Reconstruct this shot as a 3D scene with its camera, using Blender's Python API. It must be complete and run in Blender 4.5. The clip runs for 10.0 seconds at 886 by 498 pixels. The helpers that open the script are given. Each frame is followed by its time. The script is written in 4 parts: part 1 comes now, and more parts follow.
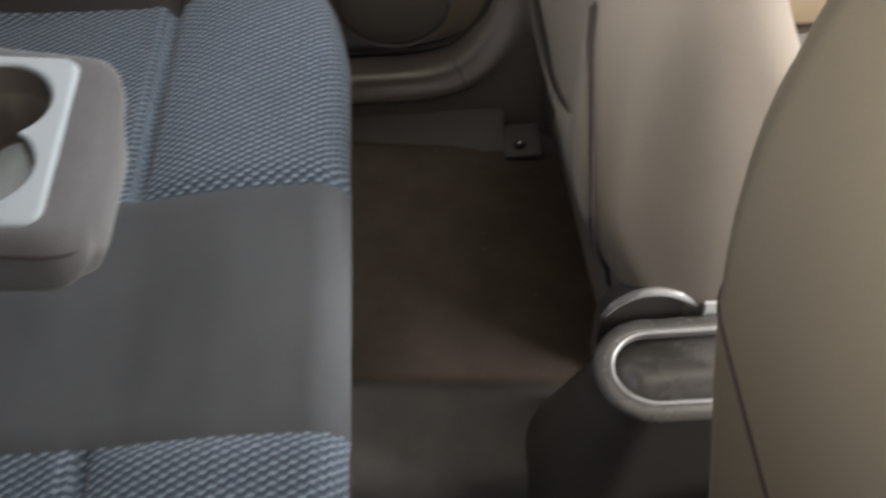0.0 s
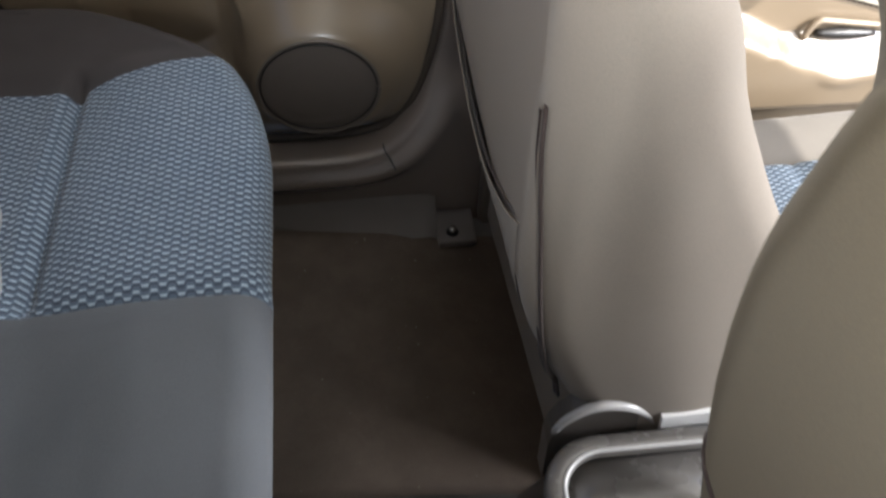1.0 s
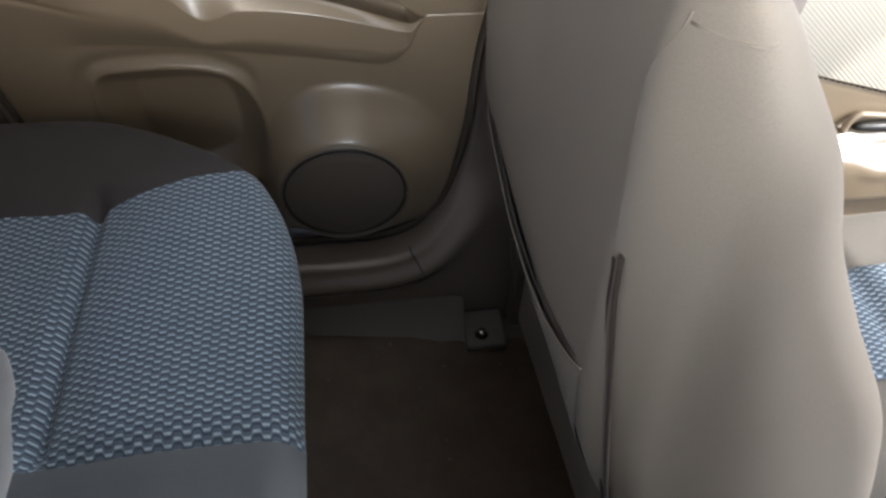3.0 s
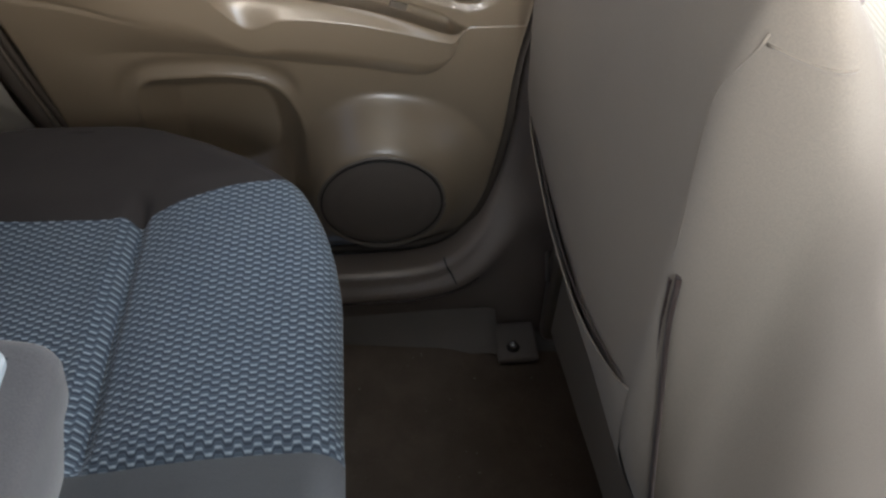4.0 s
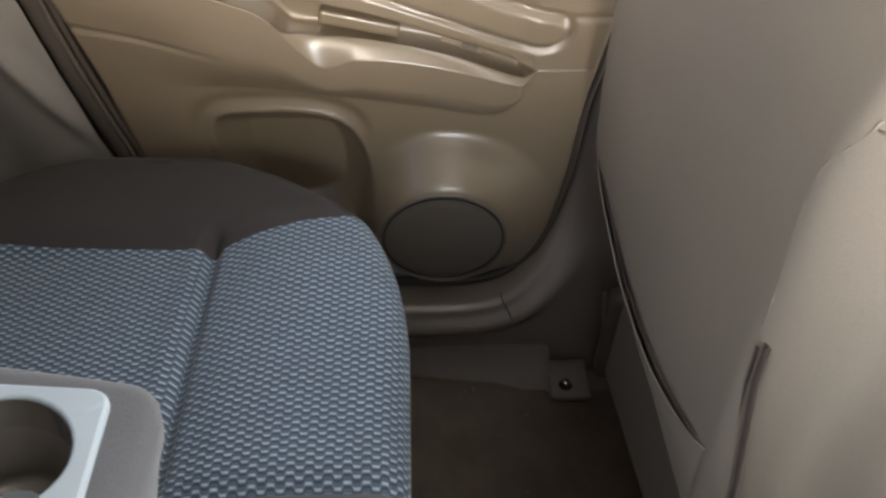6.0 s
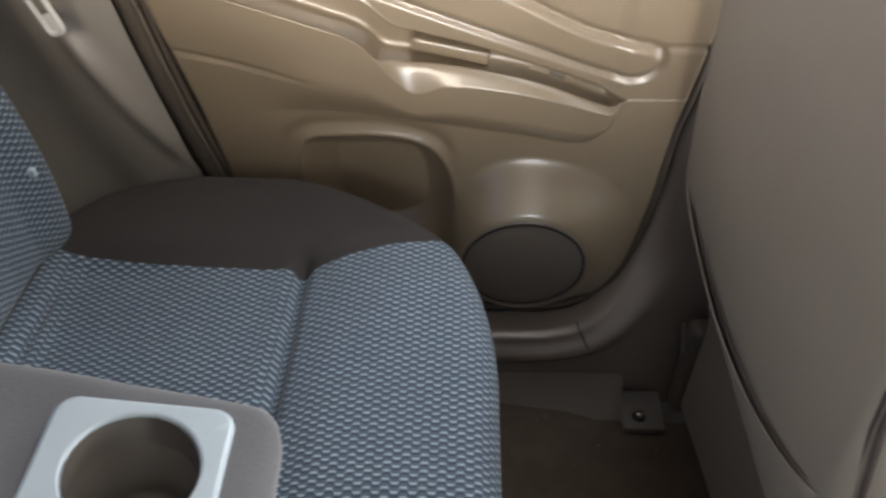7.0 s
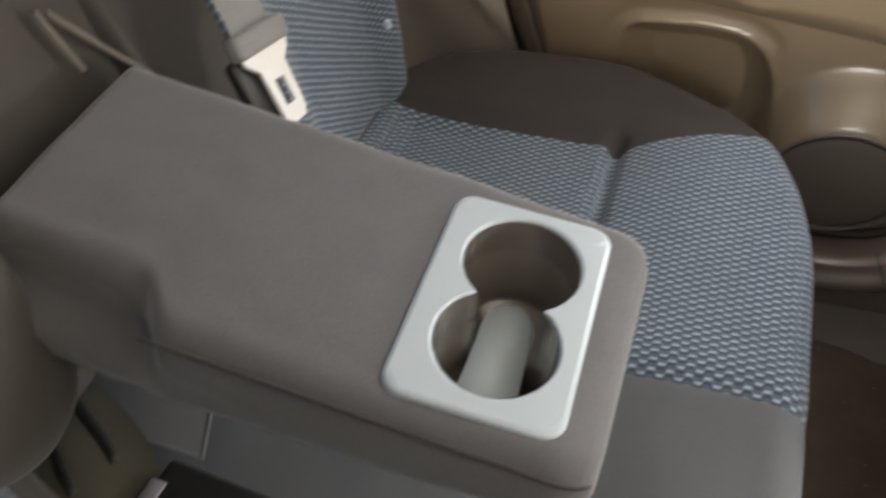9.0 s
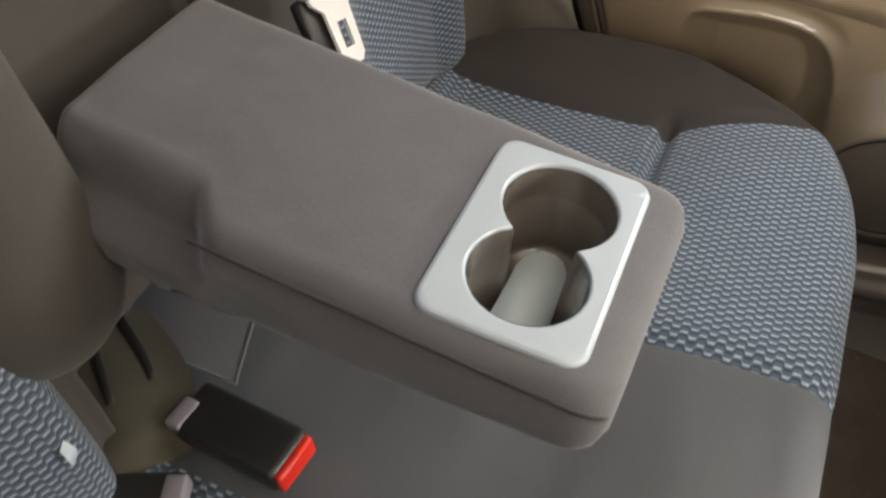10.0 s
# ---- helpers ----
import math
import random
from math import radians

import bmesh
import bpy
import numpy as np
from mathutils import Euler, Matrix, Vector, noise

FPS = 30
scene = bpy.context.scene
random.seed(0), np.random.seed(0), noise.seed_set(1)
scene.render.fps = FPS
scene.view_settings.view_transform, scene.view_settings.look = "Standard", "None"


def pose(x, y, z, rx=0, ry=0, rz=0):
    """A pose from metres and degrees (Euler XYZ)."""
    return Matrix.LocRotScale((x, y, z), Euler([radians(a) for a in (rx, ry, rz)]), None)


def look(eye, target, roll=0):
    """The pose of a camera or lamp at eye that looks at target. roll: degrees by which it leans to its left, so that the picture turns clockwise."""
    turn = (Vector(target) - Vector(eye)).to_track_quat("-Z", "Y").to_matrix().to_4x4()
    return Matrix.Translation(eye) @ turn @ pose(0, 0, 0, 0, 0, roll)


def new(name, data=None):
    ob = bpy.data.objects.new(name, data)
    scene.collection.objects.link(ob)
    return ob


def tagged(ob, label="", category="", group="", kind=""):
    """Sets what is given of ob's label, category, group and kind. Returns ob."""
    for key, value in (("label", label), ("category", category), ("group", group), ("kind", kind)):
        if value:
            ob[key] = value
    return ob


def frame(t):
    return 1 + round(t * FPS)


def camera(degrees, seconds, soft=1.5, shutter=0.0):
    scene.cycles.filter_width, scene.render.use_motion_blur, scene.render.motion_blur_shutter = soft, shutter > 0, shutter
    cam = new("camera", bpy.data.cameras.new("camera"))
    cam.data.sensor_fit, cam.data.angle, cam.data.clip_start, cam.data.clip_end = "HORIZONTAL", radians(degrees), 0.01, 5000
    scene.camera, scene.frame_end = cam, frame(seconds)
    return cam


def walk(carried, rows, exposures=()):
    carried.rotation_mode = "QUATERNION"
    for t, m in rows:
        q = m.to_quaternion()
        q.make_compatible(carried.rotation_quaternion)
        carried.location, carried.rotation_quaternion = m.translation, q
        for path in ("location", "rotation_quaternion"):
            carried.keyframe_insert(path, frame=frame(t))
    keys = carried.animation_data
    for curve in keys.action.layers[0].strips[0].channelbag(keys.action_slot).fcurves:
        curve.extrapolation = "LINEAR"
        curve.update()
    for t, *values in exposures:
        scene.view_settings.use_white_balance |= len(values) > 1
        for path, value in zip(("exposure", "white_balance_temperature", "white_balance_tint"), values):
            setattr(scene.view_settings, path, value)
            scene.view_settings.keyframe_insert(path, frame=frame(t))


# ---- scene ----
cam = camera(57.5, 10.0, soft=2.4, shutter=0.7)
PATH = [
    (0, (-0.157, -0.366, 1.057), (0.105, 0.775, -0.564), 12.3),
    (0.5, (-0.149, -0.322, 1.035), (0.271, 0.868, -0.517), 16.2),
    (1, (-0.154, -0.288, 1.021), (0.281, 0.97, -0.472), 16.3),
    (1.5, (-0.155, -0.258, 1.012), (0.296, 1.03, -0.449), 16.8),
    (2, (-0.162, -0.231, 1.005), (0.278, 1.089, -0.432), 15.5),
    (2.5, (-0.169, -0.215, 1.013), (0.264, 1.146, -0.386), 14.5),
    (4, (-0.195, -0.197, 1.01), (0.163, 1.206, -0.37), 13.6),
    (4.5, (-0.203, -0.196, 1.009), (0.15, 1.217, -0.362), 14.1),
    (5, (-0.21, -0.191, 1.015), (0.123, 1.23, -0.353), 14.0),
    (6.3, (-0.241, -0.183, 1.027), (0.003, 1.266, -0.328), 12.7),
    (6.5, (-0.251, -0.181, 1.026), (-0.022, 1.275, -0.327), 12.5),
    (7, (-0.272, -0.183, 1.025), (-0.133, 1.294, -0.316), 11.3),
    (7.5, (-0.29, -0.183, 1.027), (-0.232, 1.292, -0.323), 9.8),
    (8, (-0.321, -0.195, 1.016), (-0.368, 1.258, -0.357), 9.4),
    (8.5, (-0.345, -0.228, 1.011), (-0.504, 1.146, -0.434), 8.0),
    (9, (-0.353, -0.259, 0.995), (-0.702, 0.99, -0.527), 5.1),
    (9.5, (-0.342, -0.276, 0.978), (-0.784, 0.951, -0.537), 5.1),
    (10, (-0.335, -0.293, 0.98), (-0.783, 0.914, -0.55), 6.6),
]
EXPOSURE = [(0, 2.16, 6850, 13), (1.0, 2.22, 6370, 12), (1.5, 1.72, 6300, 12), (2.5, 1.74, 6250, 11), (4.5, 1.84, 6330, 11), (5.0, 1.94, 6430, 11), (6.5, 2.30, 6620, 11), (7.5, 2.27, 6480, 11), (8.0, 2.20, 6500, 11), (8.5, 2.36, 6800, 11), (9.0, 2.52, 7250, 12), (9.5, 2.58, 7450, 13), (10, 2.68, 7450, 13)]
walk(cam, [(t, look(eye, target, roll)) for t, eye, target, roll in PATH], EXPOSURE)

# ---- light ----
world = bpy.data.worlds.new("sky")
scene.world = world
world.use_nodes = True
wn = world.node_tree.nodes
sky = wn.new("ShaderNodeTexSky")
sky.sky_type = "NISHITA"
sky.sun_disc = False
sky.sun_elevation = radians(50)
sky.sun_rotation = radians(126)
world.node_tree.links.new(sky.outputs[0], wn["Background"].inputs[0])
wn["Background"].inputs[1].default_value = 0.06
sun_data = bpy.data.lights.new("sun", "SUN")
sun_data.energy = 2.0
sun_data.angle = radians(0.6)
sun_data.color = (1.0, 0.95, 0.86)
sun = new("sun", sun_data)
sun.matrix_world = look((3.227, -1.263, 3.975), (0.8, 0.5, 0.40))


def fill_lamp(name, place, target, width, height, watts, colour):
    """An added soft lamp: sky light at a window, or plain fill."""
    data = bpy.data.lights.new(name, "AREA")
    data.shape, data.size, data.size_y, data.energy, data.color = "RECTANGLE", width, height, watts, colour
    ob = new(name, data)
    ob.matrix_world = look(place, target)
    return ob


left = fill_lamp("left_window_light", (0.09, 0.725, 1.09), (-0.04, 0.30, 0.52), 0.26, 0.40, 0.42, (0.86, 0.94, 1.0))
left.data.spread = radians(88)
# Added fill for the seat flank; the right wall has no opening here.
rear = fill_lamp("right_fill_light", (0.02, -0.68, 1.02), (0.15, 0.10, 1.16), 0.30, 0.26, 1.80, (0.88, 0.95, 1.0))
rear.data.spread = radians(90)
# Second fill at the closed wall, narrowed onto the upper door.
upper = fill_lamp("right_upper_fill_light", (-0.36, -0.68, 1.20), (-0.38, 0.70, 0.98), 0.56, 0.14, 0.90, (1.0, 0.89, 0.74))
upper.data.spread = radians(46)
# Added lamp, narrowed and aimed high so the seat's foot stays dark.
front = fill_lamp("right_front_window_light", (0.36, -0.66, 1.17), (0.42, 0.12, 1.15), 0.28, 0.26, 2.6, (0.92, 0.96, 1.0))
front.data.spread = radians(50)
# Lamp added at the unseen rear opening, to lift the front seat backs.
back = fill_lamp("rear_window_light", (-0.96, 0.05, 1.13), (0.15, 0.16, 0.98), 0.90, 0.28, 0.16, (1.0, 0.95, 0.88))
back.data.spread = radians(60)
fill_lamp("windscreen_light", (1.50, -0.10, 1.14), (0.62, 0.30, 0.45), 0.90, 0.45, 3.2, (0.94, 0.97, 1.0))
# Added lamp shining up at the headlining, to bounce soft light down.
fill_lamp("ceiling_bounce_light", (1.46, -0.10, 0.98), (0.30, 0.03, 1.30), 0.90, 0.22, 8.2, (0.95, 0.98, 1.0))


# ---- materials ----
class Tree:
    """Short hand for a node material."""

    def __init__(self, name, rough=0.6, metal=0.0, spec=0.5):
        self.mat = bpy.data.materials.new(name)
        self.mat.use_nodes = True
        self.t = self.mat.node_tree
        self.b = self.t.nodes["Principled BSDF"]
        self.b.inputs["Roughness"].default_value = rough
        self.b.inputs["Metallic"].default_value = metal
        self.b.inputs["Specular IOR Level"].default_value = spec

    def link(self, value, socket):
        if isinstance(value, (int, float, tuple)):
            socket.default_value = value
        else:
            self.t.links.new(value, socket)

    def math(self, op, a, b=0.0, c=0.0, clamp=False):
        n = self.t.nodes.new("ShaderNodeMath")
        n.operation, n.use_clamp = op, clamp
        for v, s in zip((a, b, c), n.inputs):
            self.link(v, s)
        return n.outputs[0]

    def coords(self, which="Object"):
        return self.t.nodes.new("ShaderNodeTexCoord").outputs[which]

    def split(self, vector):
        n = self.t.nodes.new("ShaderNodeSeparateXYZ")
        self.link(vector, n.inputs[0])
        return n.outputs

    def noise(self, scale, detail=3.0, rough=0.55, vector=None, stretch=None):
        n = self.t.nodes.new("ShaderNodeTexNoise")
        v = vector or self.coords()
        if stretch:
            m = self.t.nodes.new("ShaderNodeMapping")
            m.inputs["Scale"].default_value = stretch
            self.link(v, m.inputs[0])
            v = m.outputs[0]
        self.link(v, n.inputs["Vector"])
        n.inputs["Scale"].default_value, n.inputs["Detail"].default_value = scale, detail
        n.inputs["Roughness"].default_value = rough
        return n.outputs["Fac"]

    def smooth(self, value, lo, hi, a=0.0, b=1.0):
        n = self.t.nodes.new("ShaderNodeMapRange")
        n.interpolation_type = "SMOOTHSTEP"
        self.link(value, n.inputs[0])
        for i, v in enumerate((lo, hi, a, b)):
            n.inputs[1 + i].default_value = v
        return n.outputs[0]

    def mix(self, fac, a, b):
        n = self.t.nodes.new("ShaderNodeMix")
        n.data_type = "RGBA"
        self.link(fac, n.inputs[0])
        self.link((*a, 1.0) if isinstance(a, tuple) else a, n.inputs[6])
        self.link((*b, 1.0) if isinstance(b, tuple) else b, n.inputs[7])
        return n.outputs[2]

    def color(self, c):
        self.link((*c, 1.0) if isinstance(c, tuple) else c, self.b.inputs["Base Color"])
        return self

    def rough(self, r):
        self.link(r, self.b.inputs["Roughness"])
        return self

    def bump(self, height, strength=0.3, distance=0.001):
        n = self.t.nodes.new("ShaderNodeBump")
        n.inputs["Strength"].default_value, n.inputs["Distance"].default_value = strength, distance
        self.link(height, n.inputs["Height"])
        self.link(n.outputs[0], self.b.inputs["Normal"])
        return self


def scaled(c, k):
    return tuple(min(1.0, v * k) for v in c)


def plastic(name, c, rough=0.45, grain=1400.0, bump=0.25, dirt=0.25, spec=0.5, coat=0.0, sheer=0.34, vary=0.16):
    """Grained moulded plastic with faint scuffs and dust."""
    m = Tree(name, rough, spec=spec)
    stain = m.smooth(m.noise(7.0, 5.0, 0.65), 0.38, 0.72)
    fine = m.noise(grain, 2.0)
    m.color(m.mix(m.math("MULTIPLY", stain, dirt), c, scaled(c, 0.72)))
    m.rough(m.math("ADD", m.math("MULTIPLY", m.noise(22.0, 4.0), vary), rough - vary / 2))
    m.b.inputs["Coat Weight"].default_value = coat
    m.b.inputs["Coat Roughness"].default_value = sheer
    return m.bump(fine, bump, 0.0004).mat


def cloth(name, c, bump=0.5, fine=900.0, worn=1.25, sheen=0.15, rough=0.92):
    """Short woven or felted cloth."""
    m = Tree(name, rough, spec=0.25)
    weave = m.noise(fine, 2.0, 0.7)
    wear = m.smooth(m.noise(5.0, 5.0, 0.6), 0.35, 0.7)
    speck = m.mix(weave, scaled(c, 0.72), scaled(c, 1.22))
    m.color(m.mix(m.math("MULTIPLY", wear, 0.35), speck, scaled(c, worn)))
    m.b.inputs["Sheen Weight"].default_value = sheen
    m.b.inputs["Sheen Roughness"].default_value = 0.5
    return m.bump(weave, bump, 0.0006).mat


def knit(name, dark, mid, light, pu=0.0156, pv=0.0080):
    """Blue knitted seat fabric: pale threads that step up and down in short flat runs, laid out in metres by the UV map."""
    m = Tree(name, 0.85, spec=0.3)
    u, v, _ = m.split(m.coords("UV"))
    wob = m.math("MULTIPLY", m.math("SUBTRACT", m.noise(28.0, 3.0, 0.6, vector=m.coords("UV")), 0.5), 0.0030)
    uu = m.math("DIVIDE", m.math("ADD", u, wob), pu)
    tri = m.math("SUBTRACT", m.math("MULTIPLY", m.math("ABSOLUTE", m.math("SUBTRACT", m.math("FRACT", uu), 0.5)), 4.0), 1.0)
    level = m.math("MAXIMUM", m.math("MINIMUM", m.math("MULTIPLY", tri, 3.2), 1.0), -1.0)
    vv = m.math("SUBTRACT", m.math("DIVIDE", m.math("ADD", v, m.math("MULTIPLY", wob, 0.6)), pv), m.math("MULTIPLY", level, 0.26))
    w = m.math("FRACT", vv)
    line = m.math("MULTIPLY", m.smooth(w, 0.38, 0.58), m.smooth(w, 0.63, 0.83, 1.0, 0.0))
    gap = m.math("MULTIPLY", m.smooth(w, 0.02, 0.20), m.smooth(w, 0.24, 0.46, 1.0, 0.0))
    flat = m.smooth(m.math("ABSOLUTE", tri), 0.05, 0.42, 0.18, 1.0)
    cell = m.t.nodes.new("ShaderNodeCombineXYZ")
    m.link(m.math("FLOOR", m.math("MULTIPLY", uu, 2.0)), cell.inputs[0])
    m.link(m.math("FLOOR", vv), cell.inputs[1])
    rnd = m.t.nodes.new("ShaderNodeTexWhiteNoise")
    m.link(cell.outputs[0], rnd.inputs["Vector"])
    fade = m.math("MULTIPLY", m.smooth(m.noise(6.0, 4.0), 0.3, 0.75, 0.8, 1.0), m.math("MULTIPLY_ADD", rnd.outputs["Value"], 0.3, 0.75))
    thread = m.noise(1500.0, 2.0, vector=m.coords("UV"))
    shine = m.math("MULTIPLY", m.math("MULTIPLY", line, flat), fade)
    base = m.mix(m.math("MULTIPLY", gap, 0.75), m.mix(thread, scaled(mid, 0.8), scaled(mid, 1.2)), dark)
    m.color(m.mix(shine, base, m.mix(thread, scaled(light, 0.85), scaled(light, 1.12))))
    m.b.inputs["Sheen Weight"].default_value = 0.2
    return m.bump(m.math("ADD", m.math("SUBTRACT", shine, m.math("MULTIPLY", gap, 0.5)), m.math("MULTIPLY", thread, 0.3)), 0.5, 0.0012).mat


def ribbed(name, c):
    """Pale door fabric with fine slanting ribs."""
    m = Tree(name, 0.9, spec=0.2)
    x, y, z = m.split(m.coords())
    rib = m.math("SINE", m.math("MULTIPLY", m.math("ADD", m.math("MULTIPLY", x, 0.9), z), 900.0))
    m.color(m.mix(m.math("MULTIPLY_ADD", rib, 0.25, 0.5), scaled(c, 0.86), c))
    return m.bump(rib, 0.4, 0.0006).mat


def carpet(name, c, lint=0.0):
    m = Tree(name, 0.98, spec=0.1)
    pile = m.noise(700.0, 3.0, 0.75)
    patch = m.smooth(m.noise(9.0, 5.0, 0.65), 0.35, 0.7)
    base = m.mix(pile, scaled(c, 0.5), scaled(c, 1.5))
    base = m.mix(m.math("MULTIPLY", patch, 0.4), base, scaled(c, 1.7))
    if lint:
        crumbs = m.smooth(m.noise(130.0, 1.0, 0.3), 0.765, 0.81)
        base = m.mix(m.math("MULTIPLY", crumbs, lint), base, (0.36, 0.33, 0.28))
    m.color(base)
    return m.bump(pile, 0.8, 0.003).mat


def metal(name, c, rough=0.3):
    m = Tree(name, rough, 1.0)
    m.color(m.mix(m.noise(40.0, 4.0), scaled(c, 0.85), c))
    return m.rough(m.math("ADD", m.math("MULTIPLY", m.noise(160.0, 3.0), 0.15), rough - 0.07)).mat


KNIT = knit("blue_knit", (0.035, 0.047, 0.068), (0.103, 0.137, 0.181), (0.475, 0.575, 0.67))
BLACK_CLOTH = cloth("charcoal_cloth", (0.053, 0.047, 0.046), sheen=0.05)
BAND_CLOTH = cloth("grey_cloth", (0.106, 0.111, 0.119))
BACK_CLOTH = cloth("warm_grey_cloth", (0.072, 0.066, 0.060))
ARM_CLOTH = cloth("armrest_cloth", (0.124, 0.123, 0.130), fine=700.0, sheen=0.35)
TAUPE = cloth("taupe_seat_cover", (0.240, 0.200, 0.160), bump=0.25, fine=1100.0, worn=1.12)
# The taupe cover again, with the right seat's shade in its colour.
TAUPE_SHADED = cloth("shaded_seat_cover", (0.176, 0.136, 0.082), bump=0.3, fine=1000.0, worn=1.15)
BEIGE = plastic("beige_plastic", (0.240, 0.185, 0.126), 0.40, dirt=0.12, bump=0.2, spec=0.6, coat=1.0, sheer=0.25)
BROWN = plastic("brown_grey_plastic", (0.27, 0.215, 0.155), 0.36)
# Door plastic darkened: the shade on the down-facing grille is in the colour.
SPEAKER = plastic("speaker_mesh", (0.165, 0.138, 0.117), 0.42, 900.0, 0.5)
GREY = plastic("dark_grey_plastic", (0.15, 0.125, 0.10), 0.30)
QUARTER = plastic("quarter_trim_plastic", (0.345, 0.315, 0.280), 0.34, dirt=0.14, bump=0.15, spec=0.9, coat=0.8, sheer=0.30)
STRIP = plastic("scuff_strip", (0.20, 0.178, 0.166), 0.48)
CONSOLE = plastic("console_plastic", (0.085, 0.074, 0.064), 0.36, bump=0.2, spec=0.6)
SILL = plastic("sill_plastic", (0.28, 0.235, 0.208), 0.24, dirt=0.02, bump=0.10, spec=0.9, coat=1.0, sheer=0.22, vary=0.05)
BLACK = plastic("black_plastic", (0.025, 0.024, 0.023), 0.38)
RUBBER = plastic("black_rubber", (0.080, 0.064, 0.050), 0.6)
SHOULDER = plastic("dark_glossy_plastic", (0.108, 0.100, 0.092), 0.27, bump=0.08, spec=0.9)
# Pale base puts the highlight along glossy edges into the colour.
GLEAM_GREY = plastic("gleam_grey_plastic", (0.46, 0.45, 0.44), 0.24, bump=0.05, spec=0.9)
SILVER = plastic("silver_paint", (0.43, 0.495, 0.54), 0.30, 2500.0, 0.05, 0.06, 0.6, vary=0.04)
WELL = plastic("cup_well_plastic", (0.140, 0.120, 0.106), 0.20, 1600.0, 0.1, spec=0.9, coat=0.6, sheer=0.18)
PALE_BLUE = plastic("pale_patch", (0.64, 0.76, 0.85), 0.35, 2000.0, 0.05, 0.08)
RED = plastic("red_plastic", (0.75, 0.03, 0.015), 0.35, 2000.0, 0.05, 0.1)
CARPET = carpet("brown_carpet", (0.155, 0.122, 0.098), 0.8)
TUNNEL = carpet("grey_carpet", (0.16, 0.15, 0.14))
LINING = cloth("headlining", (0.62, 0.58, 0.52), 0.3)
# White base in place of the bright reflections on bare steel.
TONGUE = plastic("steel_shine", (0.80, 0.80, 0.79), 0.25, 2500.0, 0.03, 0.1, 0.8)
STEEL = metal("steel", (0.75, 0.74, 0.72), 0.22)
WEBBING = cloth("belt_webbing", (0.22, 0.22, 0.22), 0.4, 600.0)
FLAP = cloth("olive_flap", (0.085, 0.078, 0.056), 0.3)
LILAC = plastic("pale_grey_plastic", (0.30, 0.28, 0.31), 0.4)
PIPING = cloth("dark_piping", (0.05, 0.045, 0.046), 0.3)
SEAM = cloth("dark_thread", (0.050, 0.034, 0.029), 0.3)
PALE_GREY = cloth("light_grey_cloth", (0.165, 0.150, 0.132), 0.4)
PALE = ribbed("pale_fabric", (0.46, 0.42, 0.35))
PALE_GROUND = carpet("pale_ground", (0.34, 0.32, 0.29))
PAINT = plastic("car_paint", (0.22, 0.22, 0.22), 0.4)


# ---- building helpers ----
TILT = Matrix.Translation((0, 0, -0.035)) @ pose(0, 0, 0, 0, -9.0, 0)


def thing(name, label, category, m=None, group="", kind=""):
    ob = tagged(new(name), label, category, group, kind)
    ob.empty_display_size = 0.05
    if m is not None:
        ob.matrix_world = m
    return ob


def mesh(name, verts, faces, uvs=None, smooth=True):
    me = bpy.data.meshes.new(name)
    me.from_pydata([tuple(v) for v in verts], [], faces)
    if uvs is not None:
        layer = me.uv_layers.new(name="UVMap")
        index = np.empty(len(me.loops), dtype=np.int32)
        me.loops.foreach_get("vertex_index", index)
        layer.data.foreach_set("uv", np.asarray(uvs, dtype=np.float32)[index].ravel())
    if smooth:
        me.polygons.foreach_set("use_smooth", [True] * len(me.polygons))
    me.update()
    return me


def part(name, data, material, parent=None, label=""):
    """Links a mesh or a bmesh as one object under its thing."""
    if isinstance(data, bmesh.types.BMesh):
        me = bpy.data.meshes.new(name)
        data.to_mesh(me)
        data.free()
        me.polygons.foreach_set("use_smooth", [True] * len(me.polygons))
        data = me
    ob = new(name, data)
    data.materials.append(material)
    if parent is not None:
        ob.parent = parent
    if label:
        tagged(ob, label)
    return ob


def setting(name, data, material, label, category, m=None):
    ob = part(name, data, material)
    tagged(ob, label, category, kind="structure")
    if m is not None:
        ob.matrix_world = m
    return ob


def grid_mesh(name, f, nu, nv, close_u=False, caps=False, uv=None):
    """A surface from f(i, j) -> place, i in 0..nu, j in 0..nv."""
    verts, uvs, faces = [], [], []
    cols = nu if close_u else nu + 1
    for j in range(nv + 1):
        for i in range(cols):
            verts.append(f(i / nu, j / nv))
            uvs.append(uv(i / nu, j / nv) if uv else (i / nu, j / nv))
    for j in range(nv):
        for i in range(nu):
            k = (i + 1) % cols
            faces.append((j * cols + i, j * cols + k, (j + 1) * cols + k, (j + 1) * cols + i))
    if caps:
        faces.append(tuple(reversed(range(cols))))
        faces.append(tuple(nv * cols + i for i in range(cols)))
    return mesh(name, verts, faces, uvs)


def box(x0, x1, y0, y1, z0, z1, bevel=0.004, segments=2):
    bm = bmesh.new()
    bmesh.ops.create_cube(bm, size=1.0)
    for v in bm.verts:
        v.co = Vector(((x0 + x1) / 2 + v.co.x * (x1 - x0), (y0 + y1) / 2 + v.co.y * (y1 - y0), (z0 + z1) / 2 + v.co.z * (z1 - z0)))
    if bevel:
        bmesh.ops.bevel(bm, geom=bm.edges[:], offset=bevel, segments=segments, affect="EDGES", profile=0.6)
    return bm


